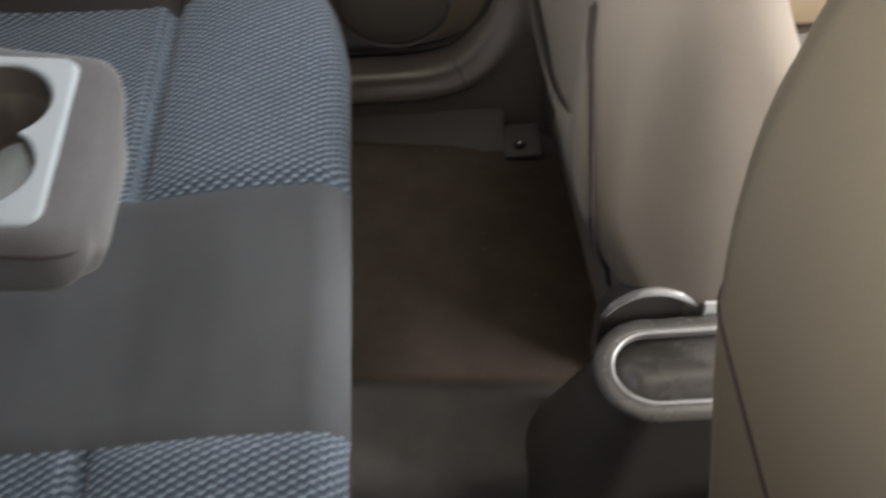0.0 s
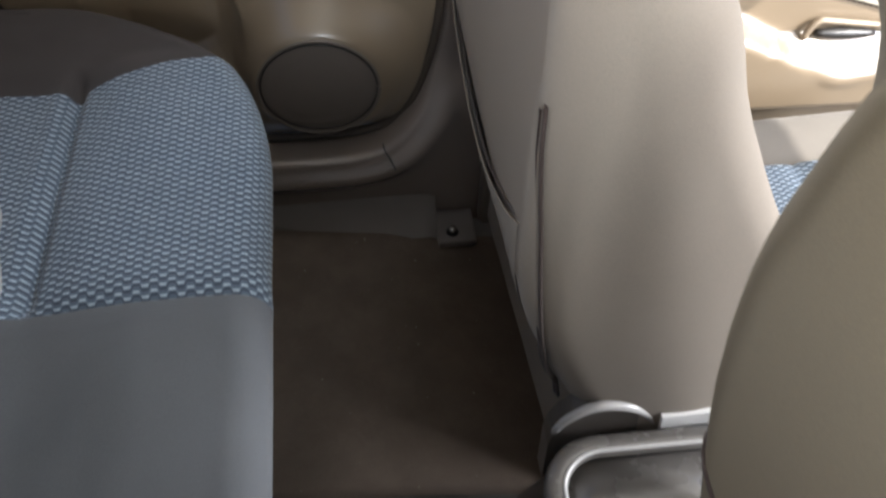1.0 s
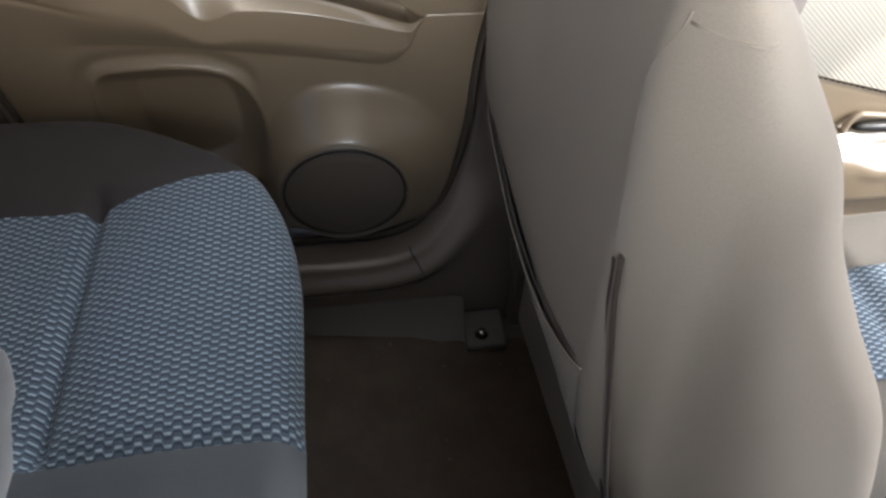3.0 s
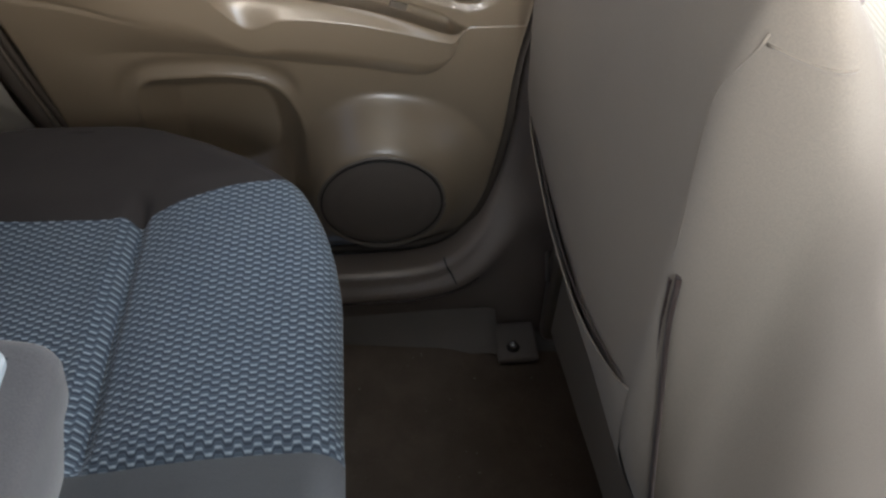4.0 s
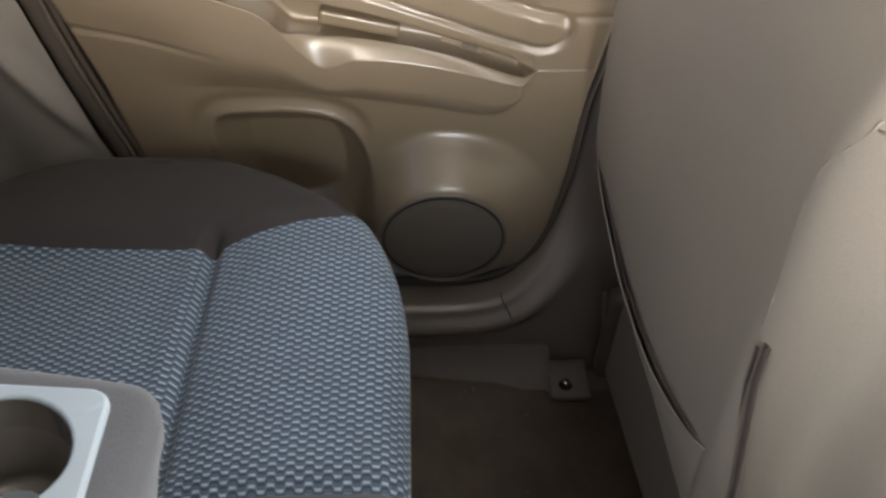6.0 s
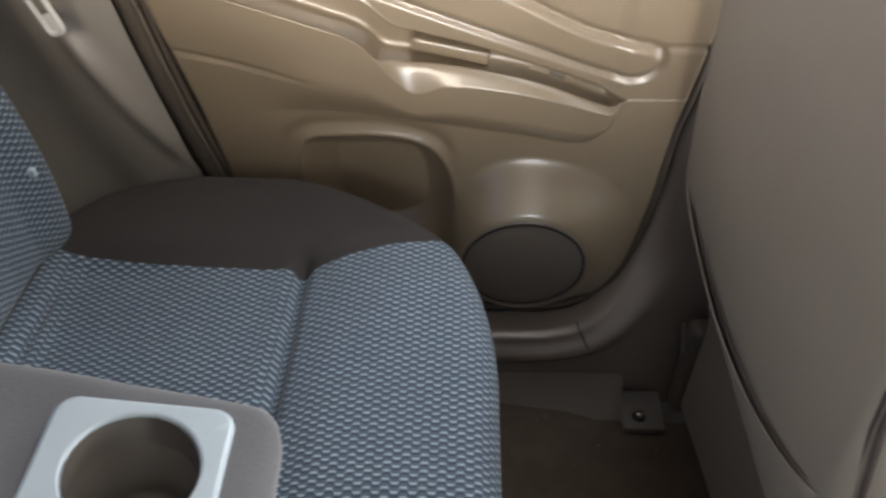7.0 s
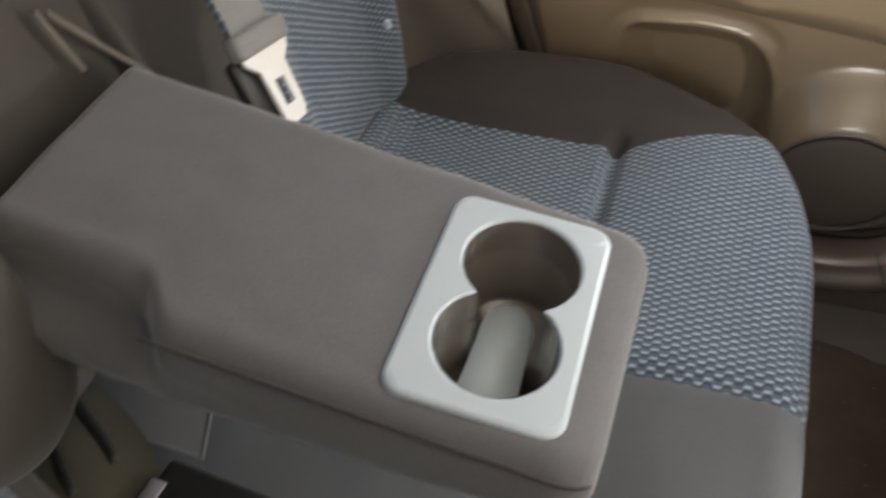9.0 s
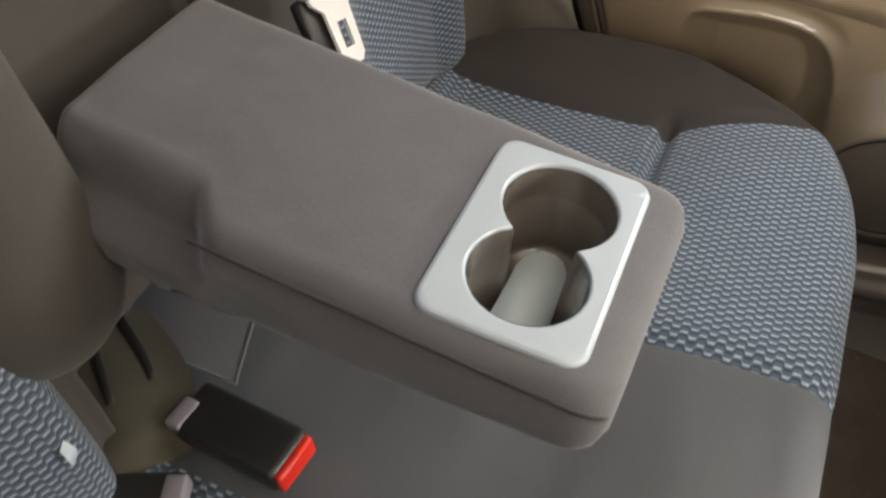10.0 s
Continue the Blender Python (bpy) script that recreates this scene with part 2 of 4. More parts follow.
def tube(name, points, radius, sides=8, flat=1.0, up=(0, 0, 1)):
    """A rounded cord along points; flat squeezes it across up."""
    pts = [Vector(p) for p in points]
    verts, faces = [], []
    for k, p in enumerate(pts):
        way = (pts[min(k + 1, len(pts) - 1)] - pts[max(k - 1, 0)]).normalized()
        a = way.cross(Vector(up))
        a = a.normalized() if a.length > 1e-5 else way.orthogonal().normalized()
        b = a.cross(way)
        r = radius(k / (len(pts) - 1)) if callable(radius) else radius
        for s in range(sides):
            t = 2 * math.pi * s / sides
            verts.append(p + a * (r * math.cos(t)) + b * (r * flat * math.sin(t)))
    for k in range(len(pts) - 1):
        for s in range(sides):
            n = (s + 1) % sides
            faces.append((k * sides + s, k * sides + n, (k + 1) * sides + n, (k + 1) * sides + s))
    faces.append(tuple(reversed(range(sides))))
    faces.append(tuple((len(pts) - 1) * sides + s for s in range(sides)))
    return mesh(name, verts, faces)


def step(v, lo, hi):
    t = min(1.0, max(0.0, (v - lo) / (hi - lo)))
    return t * t * (3 - 2 * t)


def along(points, v):
    """Piecewise linear value at v of (v, value) pairs."""
    if v <= points[0][0]:
        return points[0][1]
    for (a, p), (b, q) in zip(points, points[1:]):
        if v <= b:
            return p + (q - p) * (v - a) / (b - a)
    return points[-1][1]


def curve(points, v):
    """Smooth value at v of (v, value) pairs (Catmull-Rom)."""
    if v <= points[0][0]:
        return points[0][1]
    if v >= points[-1][0]:
        return points[-1][1]
    k = max(i for i in range(len(points) - 1) if points[i][0] <= v)
    (x0, y0), (x1, y1) = points[k], points[k + 1]
    def slope(i):
        a, b = points[max(i - 1, 0)], points[min(i + 1, len(points) - 1)]
        return (b[1] - a[1]) / (b[0] - a[0])
    h, t = x1 - x0, (v - x0) / (x1 - x0)
    return (2*t**3 - 3*t**2 + 1)*y0 + (t**3 - 2*t**2 + t)*h*slope(k) + (-2*t**3 + 3*t**2)*y1 + (t**3 - t**2)*h*slope(k + 1)


def to_line(x, z, pts):
    """Distance from (x, z) to a polyline."""
    best = 9.0
    for (ax, az), (bx, bz) in zip(pts, pts[1:]):
        dx, dz = bx - ax, bz - az
        t = min(1.0, max(0.0, ((x - ax) * dx + (z - az) * dz) / (dx * dx + dz * dz)))
        best = min(best, math.hypot(x - ax - t * dx, z - az - t * dz))
    return best


def inside(x, z, pts):
    """Signed distance to a closed outline, positive inside."""
    hit = False
    n = len(pts)
    for k in range(n):
        (ax, az), (bx, bz) = pts[k], pts[(k + 1) % n]
        if (az > z) != (bz > z) and x < ax + (z - az) / (bz - az) * (bx - ax):
            hit = not hit
    d = to_line(x, z, [*pts, pts[0]])
    return d if hit else -d


def rounded(pts, rounds=2):
    """Corner cutting of a closed outline."""
    for _ in range(rounds):
        out = []
        for (ax, az), (bx, bz) in zip(pts, pts[1:] + pts[:1]):
            out += [(ax * 0.75 + bx * 0.25, az * 0.75 + bz * 0.25), (ax * 0.25 + bx * 0.75, az * 0.25 + bz * 0.75)]
        pts = out
    return pts


MID = 0.022  # the car's centre line


# ---- cabin shell ----
def slab(name, pts, y0, y1, axis="y"):
    """A flat outline in two axes, extruded along the third."""
    n = len(pts)
    def at(p, d):
        return {"y": (p[0], d, p[1]), "x": (d, p[0], p[1]), "z": (p[0], p[1], d)}[axis]
    verts = [at(p, y0) for p in pts] + [at(p, y1) for p in pts]
    faces = [tuple(range(n)), tuple(reversed(range(n, 2 * n)))]
    faces += [(k, (k + 1) % n, n + (k + 1) % n, n + k) for k in range(n)]
    bm = bmesh.new()
    vs = [bm.verts.new(v) for v in verts]
    for f in faces:
        bm.faces.new([vs[i] for i in f])
    bmesh.ops.recalc_face_normals(bm, faces=bm.faces[:])
    me = bpy.data.meshes.new(name)
    bm.to_mesh(me)
    bm.free()
    return me


def floor_z(x, y):
    d = abs(y - MID)
    hump = 0.13 * step(0.135 - d, 0.0, 0.085)
    return hump - 0.012 + 0.03 * step(x, 0.2, 0.6) + 0.003 * noise.noise((x * 9, y * 9, 0))


# Unseen ground, added pale to bounce light through the openings.
setting("ground", grid_mesh("ground", lambda u, v: ((u - 0.5) * 400 * abs(2 * u - 1), (v - 0.5) * 400 * abs(2 * v - 1), -0.45), 24, 24), PALE_GROUND, "unseen pale ground outside that bounces light into the cabin", "ground")
setting("floor", grid_mesh("floor", lambda u, v: (-0.95 + 2.9 * u, MID - 0.70 + 1.4 * v, floor_z(-0.95 + 2.9 * u, MID - 0.70 + 1.4 * v)), 116, 120), TUNNEL, "grey carpet over the cabin floor and tunnel", "floor")
setting("ceiling", slab("ceiling", [(-0.98, MID - 0.78), (1.17, MID - 0.78), (1.17, MID + 0.78), (-0.98, MID + 0.78)], 1.30, 1.34, "z"), LINING, "pale cloth headlining under the roof", "ceiling")
for side, name in ((1, "wall_left"), (-1, "wall_right")):
    y0, y1 = MID + side * 0.74, MID + side * 0.79
    low = slab(name, [(-1.0, -0.05), (2.0, -0.05), (2.0, 0.86), (-1.0, 0.80)], y0, y1)
    # Unseen right side: raised, and shut to the roof behind, to block light.
    if side < 0:
        low = slab(name, [(-1.0, -0.05), (2.0, -0.05), (2.0, 0.94), (0.25, 0.94), (0.22, 1.34), (-1.0, 1.34)], y0, y1)
    setting(name, low, PAINT, "painted steel body side, the unseen right one closed against light", "car body")
    y0, y1 = MID + side * 0.62, MID + side * 0.78
    for k, (a, b, c, d) in enumerate(((-1.0, -0.62, -1.0, -0.55), (0.16, 0.28, 0.12, 0.22), (1.75, 1.86, 1.02, 1.08))):
        pillar = mesh("trim", [(a, y1, 0.78), (b, y1, 0.78), (b, y1 - side * 0.05, 0.78), (a, y1 - side * 0.05, 0.78), (c, y0 + side * 0.04, 1.32), (d, y0 + side * 0.04, 1.32), (d, y0, 1.32), (c, y0, 1.32)],
                      [(0, 1, 2, 3), (7, 6, 5, 4), (0, 4, 5, 1), (1, 5, 6, 2), (2, 6, 7, 3), (3, 7, 4, 0)], smooth=False)
        setting("trim", pillar, BEIGE, "beige plastic pillar trim between the windows", "pillar")
setting("wall_rear", slab("wall_rear", [(MID - 0.78, -0.05), (MID + 0.78, -0.05), (MID + 0.74, 0.95), (MID - 0.74, 0.95)], -1.02, -0.97, "x"), PAINT, "painted steel bulkhead behind the rear seat", "car body")
setting("wall_front", slab("wall_front", [(MID - 0.78, -0.05), (MID + 0.78, -0.05), (MID + 0.74, 0.88), (MID - 0.74, 0.88)], 1.90, 1.96, "x"), GREY, "dark bulkhead under the windscreen", "car body")


# ---- rear bench ----
def bench_edge(y):
    """Front and back x of the cushion at y, and how far out y is."""
    d = abs(y - MID)
    t = min(1.0, max(0.0, (d - 0.278) / 0.325))
    f = -0.37 + 0.297 * max(0.0, 1 - t**2.05) ** (1 / 2.05)
    f -= 0.012 * (min(y, 0.35) - 0.15) * (1 - t)
    b = -0.37 - 0.27 * max(0.0, 1 - t**3) ** (1 / 3)
    return f, b


def bench_top(x, y):
    d = abs(y - MID)
    z = 0.477 + 0.010 * step(x, -0.28, -0.17)
    inner = step(d, 0.125, 0.15) * step(0.475 - d, 0.0, 0.05)
    wide = step(d, 0.125, 0.15) * step(0.50 - d, 0.0, 0.05)
    z += inner * (-0.020 * math.exp(-((x + 0.290) / 0.0095) ** 2) - 0.013 * math.exp(-((x + 0.553) / 0.009) ** 2))
    z += wide * 0.008 * step(x, -0.285, -0.235)
    z -= inner * (0.006 * step(-x, 0.295, 0.33) + 0.012 * step(-x, 0.32, 0.50)) * step(x, -0.552, -0.535)
    z += 0.010 * step(d, 0.44, 0.54) * step(-x, 0.18, 0.34)
    z -= 0.004 * math.exp(-((d - 0.132) / 0.006) ** 2)
    z += 0.0022 * noise.noise((x * 11, y * 11, 1.7)) + 0.0008 * noise.noise((x * 31, y * 31, 5.1))
    return z


bench = thing("rear_bench", "blue knit rear bench seat with charcoal cloth sides and lowered armrest", "car seat", TILT)
NC, NR, ROLL = 180, 96, 0.034
cols = []
for k in range(NC + 1):
    s = -1 + 2 * k / NC
    s = math.copysign(abs(s) ** 0.9, s)
    cols.append(MID + 0.6029 * math.sin(math.pi / 2 * s))
loop_f = [Vector((bench_edge(y)[0], y)) for y in cols]
loop_b = [Vector((bench_edge(y)[1], y)) for y in cols]
ring = loop_f + loop_b[-2:0:-1]


def drawn_in(p, k):
    """A place of the outline drawn in by the width of the rolled edge."""
    d = abs(p.y - MID)
    return Vector((-0.37 + (p.x + 0.37) * k, MID + math.copysign(d - ROLL * max(0.0, (d - 0.25) / 0.353) ** 2, p.y - MID)))


zone = [0 if y < MID - 0.458 else 1 if y < -0.118 else 2 if y < 0.152 else 3 if y < MID + 0.458 else 4 for y in cols]
ZONES = (("side_panel", BLACK_CLOTH, "charcoal cloth side panel"), ("knit_panel", KNIT, "blue-grey patterned knit panel"), ("middle_panel", BAND_CLOTH, "plain grey cloth middle panel"), ("knit_panel", KNIT, "blue-grey patterned knit panel"), ("side_panel", BLACK_CLOTH, "charcoal cloth side panel"))


edge_col = [k for k in range(NC + 1) if zone[k] == 3][-1] + 1
SEAM_D = abs(drawn_in(loop_f[edge_col], 1.0).y - MID)
SIDE_SEAM = [(-0.65, 0.462), (-0.55, 0.452), (-0.42, 0.441), (-0.30, 0.432), (-0.282, 0.430), (-0.24, 0.442), (-0.19, 0.456), (-0.14, 0.464), (-0.10, 0.469)]


def bench_point(k, j):
    """Column k, row j: round the back edge (j < 0), over the top, then round the front edge and down. Gives place and UV."""
    f = ring[k]
    b = ring[(len(ring) - k) % len(ring) if 0 < k < NC else k]
    fi, bi = drawn_in(f, 0.8855), drawn_in(b, 0.874)

    def seamed(p, x):
        """The side seam swells outward over the front roll and to the back."""
        d = abs(p.y - MID)
        w = max(0.0, 1 - abs(d - SEAM_D) / 0.12)
        return Vector((p.x, p.y + (w if p.y > MID else -w) * (curve(SIDE_SEAM, x) - SEAM_D)))

    if j < 0:
        a = -j / 8
        p = seamed(bi.lerp(b, math.sin(a * math.pi / 2)), bi.x)
        top = seamed(bi, bi.x)
        return (p.x, p.y, bench_top(top.x, top.y) - ROLL * (1 - math.cos(a * math.pi / 2))), (top.x - ROLL * a * math.pi / 2, top.y)
    if j <= NR:
        p = bi.lerp(fi, j / NR)
        p = seamed(p, p.x)
        return (p.x, p.y, bench_top(p.x, p.y)), (p.x, p.y)
    a = (j - NR) / 8
    top = seamed(fi, fi.x)
    zt = bench_top(top.x, top.y)
    if a <= 1:
        p = seamed(fi.lerp(f, math.sin(a * math.pi / 2)), fi.x)
        z = zt - ROLL * (1 - math.cos(a * math.pi / 2))
        arc = ROLL * a * math.pi / 2
    else:
        p = seamed(f.lerp(fi, 1.6 * (a - 1)), fi.x)
        z = zt - ROLL - (zt - ROLL - 0.14) * (a - 1)
        arc = ROLL * math.pi / 2 + (zt - ROLL - 0.14) * (a - 1)
    return (p.x, p.y, z), (top.x + arc, top.y)


rows_all = NR + 24
for zn, (pname, mat, plabel) in enumerate(ZONES):
    ks = [k for k in range(NC + 1) if zone[k] == zn]
    if ks[-1] < NC:
        ks.append(ks[-1] + 1)
    verts, uvs, faces = [], [], []
    for k in ks:
        for j in range(rows_all + 1):
            p, uv = bench_point(k, j - 8)
            verts.append(p)
            uvs.append(uv)
    n = rows_all + 1
    for a in range(len(ks) - 1):
        for j in range(rows_all):
            faces.append((a * n + j, a * n + j + 1, (a + 1) * n + j + 1, (a + 1) * n + j))
    part(pname, mesh(pname, verts, faces, uvs), mat, bench, plabel)

for side in (-1, 1):
    for gx in (-0.290, -0.553):
        # Added cord that deepens the shade at the bottom of the groove.
        run = [(gx, y, bench_top(gx, y) - 0.0015) for y in np.linspace(MID + side * 0.145, MID + side * 0.415, 40)]
        part("groove_cord", tube("groove_cord", run, 0.0022, 8), BAND_CLOTH, bench, "grey cord that adds shade in the sewn groove")

# backrests, left and right of the armrest recess
def backrest_point(u, v, y0, y1, lean=0.12):
    """Closed section at height v, from 0 to 1."""
    z = 0.43 + 0.60 * v
    base = -0.588 - lean * (z - 0.46) + 0.03 * math.sin(math.pi * min(1.0, v * 1.6)) * 0.8
    t = 2 * math.pi * u
    c, s = math.cos(t), math.sin(t)
    ex = 0.28
    cx = math.copysign(abs(c) ** ex, c)
    sy = math.copysign(abs(s) ** ex, s)
    cap = max(0.02, (1 - max(0.0, (v - 0.9) / 0.1) ** 2.2)) ** 0.5 * (1 - 0.35 * max(0.0, (0.08 - v) / 0.08) ** 2)
    w = (y1 - y0) / 2
    bulge = 0.02 * step(abs(s), 0.75, 1.0)
    return (base - 0.065 + (0.065 + bulge) * cx * cap, (y0 + y1) / 2 + w * sy * (0.9 + 0.1 * cap), z)


def knit_back(u, v, y0, y1):
    w = (u - 0.5) * (y1 - y0) * 0.93
    z = 0.455 + 0.53 * v
    base = -0.588 - 0.12 * (z - 0.46) + 0.024 * math.sin(math.pi * min(1.0, (z - 0.43) / 0.60 * 1.6))
    edge = step(abs(u - 0.5), 0.40, 0.5)
    return (base + 0.006 + 0.016 * step(abs(u - 0.5), 0.22, 0.40) - 0.035 * edge * edge - 0.03 * step(v, 0.9, 1.0) - 0.02 * step(0.08 - v, 0, 0.08), (y0 + y1) / 2 + w, z)


for y0, y1, k0 in ((0.145, 0.53, 0.225), (-0.49, -0.112, -0.49)):
    rest = part("backrest", grid_mesh("backrest", lambda u, v: backrest_point(u, v, y0, y1), 64, 40, True, True), BACK_CLOTH, bench, "dark grey cloth backrest with a knit front")
    part("knit_panel", grid_mesh("knit_panel", lambda u, v: knit_back(u, v, k0, y1), 60, 60, uv=lambda u, v: (u * 0.36, v * 0.53)), KNIT, rest, "blue-grey patterned knit panel")


def bolster_point(u, v):
    """Padded side of the right backrest, rounded at its foot."""
    z = 0.606 + 0.424 * v
    r = math.sqrt(max(0.0, 1 - max(0.0, 1 - v / 0.16) ** 2.2)) * (0.92 + 0.08 * math.cos(3 * v))
    t = 2 * math.pi * u
    return (-0.590 - 0.09 * (z - 0.56) + 0.058 * r * math.cos(t), -0.105 + 0.022 * (z - 0.6) + 0.066 * r * math.sin(t), z)


part("side_bolster", grid_mesh("side_bolster", bolster_point, 40, 30, True, True), BACK_CLOTH, bench, "padded grey cloth side bolster")
part("armrest_recess", grid_mesh("armrest_recess", lambda u, v: (-0.618 - 0.12 * (v * 0.46 - 0.07) - 0.010 * math.sin(math.pi * u), -0.14 + 0.31 * u, 0.56 + 0.46 * v), 16, 24), BACK_CLOTH, bench, "grey cloth recess behind the armrest")

for way in ([(-0.630, 0.098, 0.815), (-0.626, 0.102, 0.790), (-0.620, 0.106, 0.765)], [(-0.629, 0.106, 0.810), (-0.622, 0.122, 0.782), (-0.616, 0.138, 0.756), (-0.610, 0.155, 0.730)]):
    part("shell_edge", tube("shell_edge", way, 0.0026, 8), PALE_GREY, bench, "pale worn edge of the seat shell")

# folding armrest
AX0, AX1, AY0, AY1, AZ = -0.700, -0.3165, -0.079, 0.108, 0.629
CX, CY, CR, CD = -0.3885, 0.0175, 0.0350, 0.0288
PX0, PX1, PY0, PY1 = -0.4405, -0.3410, -0.0600, 0.0905


def rrect(u, hy, hz, r):
    """A point on a rounded rectangle's outline, evenly spaced, from the middle of the +y side towards +z."""
    a, b = hy - r, hz - r
    q = math.pi * r / 2
    d = u * (4 * a + 4 * b + 4 * q)
    for kind, size in (("r", b), (0, q), ("t", 2 * a), (1, q), ("l", 2 * b), (2, q), ("d", 2 * a), (3, q), ("r2", b)):
        if d <= size or kind == "r2":
            break
        d -= size
    if kind == "r":
        return (hy, d)
    if kind == "t":
        return (a - d, hz)
    if kind == "l":
        return (-hy, b - d)
    if kind == "d":
        return (-a + d, -hz)
    if kind == "r2":
        return (hy, -b + d)
    cx, cz = ((a, b), (-a, b), (-a, -b), (a, -b))[kind]
    t = kind * math.pi / 2 + d / r
    return (cx + r * math.cos(t), cz + r * math.sin(t))


def arm_section(u, v):
    """Section of the padded armrest: narrower behind the hinge, thinner and rounded at its free end."""
    x = AX0 + (AX1 - AX0) * v
    e = max(0.0, (x - (AX1 - 0.026)) / 0.026)
    cap = math.sqrt(max(0.0, 1 - e**2.4))
    neck = step(-x, 0.556, 0.594)
    y0, y1 = AY0 + 0.030 * neck + 0.06 * max(0.0, -x - 0.60) * neck, AY1 - 0.06 * (x + 0.40)
    thick = 0.060 - 0.014 * step(x, -0.48, -0.32) + 0.022 * step(-x, 0.52, 0.62)
    hy, hz = (y1 - y0) / 2 - 0.018 * (1 - cap), thick / 2 - 0.012 * (1 - cap)
    y, z = rrect(u, hy, hz, min(0.013, hz * 0.8))
    if z < 0:
        z -= 0.030 * step(hy - abs(y), 0.012, 0.036)
    if y < 0:
        y += 0.009 * step(z, -hz, hz) * step(-y, 0.03, hy) - 0.005 * max(0.0, 1 - min(1.0, abs(z / hz)) ** 2)
        y -= 0.024 * neck * step(-z, -0.004, 0.014) * step(-y, 0.02, 0.05)
    crumple = 0.0030 * noise.noise((x * 26, z * 60, 7.0)) * step(-x, 0.44, 0.58) * step(-y, 0.03, 0.07)
    soft = 0.0014 * noise.noise((x * 16, y * 16, 2.0)) + 0.0006 * noise.noise((x * 45, y * 45, 8.0)) - 0.002 * neck * step(-y, 0.02, 0.06)
    return (x, (y0 + y1) / 2 + y + crumple, AZ - thick / 2 + z + soft)


def opened(me, test):
    """Takes out the faces whose middle passes the test."""
    bm = bmesh.new()
    bm.from_mesh(me)
    bmesh.ops.delete(bm, geom=[f for f in bm.faces if test(f.calc_center_median())], context="FACES")
    bm.to_mesh(me)
    bm.free()
    me.polygons.foreach_set("use_smooth", [True] * len(me.polygons))
    return me


cover = grid_mesh("cover", arm_section, 110, 84, True, True)
arm = part("armrest", opened(cover, lambda c: c.z > AZ - 0.01 and PX0 + 0.005 < c.x < PX1 - 0.005 and PY0 + 0.005 < c.y < PY1 - 0.005), ARM_CLOTH, bench, "lowered brown-grey cloth armrest")
arm.matrix_local = TILT.inverted()
piping = []
for k in range(61):
    x = -0.572 + (AX1 - 0.003 + 0.572) * k / 60
    cap = math.sqrt(max(0.0, 1 - max(0.0, (x - (AX1 - 0.026)) / 0.026) ** 2.4))
    piping.append((x, AY0 + 0.0046 + 0.018 * (1 - cap), AZ - 0.0092 - 0.012 * (1 - cap)))
part("piping", tube("piping", piping, 0.0013, 6), PIPING, arm, "dark piping along the side")


def figure_eight(r, d, n=26):
    """Two joined circles as a closed outline, anticlockwise."""
    a = math.acos(d / r)
    pts = [(r * math.sin(t), d + r * math.cos(t)) for t in np.linspace(math.pi - a, -(math.pi - a), n)]
    pts += [(r * math.sin(t), -d + r * math.cos(t)) for t in np.linspace(2 * math.pi - a, a, n)]
    out = []
    for p in pts:
        if not out or math.hypot(p[0] - out[-1][0], p[1] - out[-1][1]) > 1e-5:
            out.append(p)
    return out


def rect_loop(x0, x1, y0, y1, r, n=7):
    pts = []
    for cx, cy, a in ((x1 - r, y1 - r, 0), (x0 + r, y1 - r, 90), (x0 + r, y0 + r, 180), (x1 - r, y0 + r, 270)):
        pts += [(cx + r * math.cos(radians(a + 90 * k / n)), cy + r * math.sin(radians(a + 90 * k / n))) for k in range(n + 1)]
    return pts


def loop_verts(bm, pts, z):
    return [bm.verts.new((x, y, z)) for x, y in pts]


def join_loops(bm, a, b):
    n = len(a)
    for k in range(n):
        bm.faces.new((a[k], a[(k + 1) % n], b[(k + 1) % n], b[k]))


def cup_plate():
    bm = bmesh.new()
    eight = figure_eight(CR, CD)
    outs = [(0.0, AZ - 0.003), (0.0, AZ + 0.0005), (0.0010, AZ + 0.0022), (0.0030, AZ + 0.0030)]
    loops = [loop_verts(bm, rect_loop(PX0 + d, PX1 - d, PY0 + d, PY1 - d, 0.013 - d), z) for d, z in outs]
    for a, b in zip(loops, loops[1:]):
        join_loops(bm, a, b)
    ins = [(1.06, AZ + 0.0030), (1.02, AZ + 0.0026), (1.0, AZ + 0.0008), (1.0, AZ - 0.006)]
    holes = [loop_verts(bm, [(CX + x * s, CY + y * (1 + (s - 1) * 0.6)) for x, y in eight], z) for s, z in ins]
    for a, b in zip(holes, holes[1:]):
        join_loops(bm, a, b)
    edges = [bm.edges.get((l[k], l[(k + 1) % len(l)])) for l in (loops[-1], holes[0]) for k in range(len(l))]
    bmesh.ops.triangle_fill(bm, edges=edges, use_beauty=True)
    bmesh.ops.recalc_face_normals(bm, faces=bm.faces[:])
    return bm


def cup_well():
    bm = bmesh.new()
    eight = figure_eight(CR - 0.0006, CD)
    levels = [(1.0, AZ + 0.001), (0.985, AZ - 0.022), (0.975, AZ - 0.0245), (0.95, AZ - 0.026), (0.93, AZ - 0.066), (0.86, AZ - 0.071)]
    loops = [loop_verts(bm, [(CX + x * s, CY + y * s) for x, y in eight], z) for s, z in levels]
    for a, b in zip(loops, loops[1:]):
        join_loops(bm, a, b)
    bm.faces.new(loops[-1])
    bmesh.ops.recalc_face_normals(bm, faces=bm.faces[:])
    for f in bm.faces:
        f.normal_flip()
    return bm


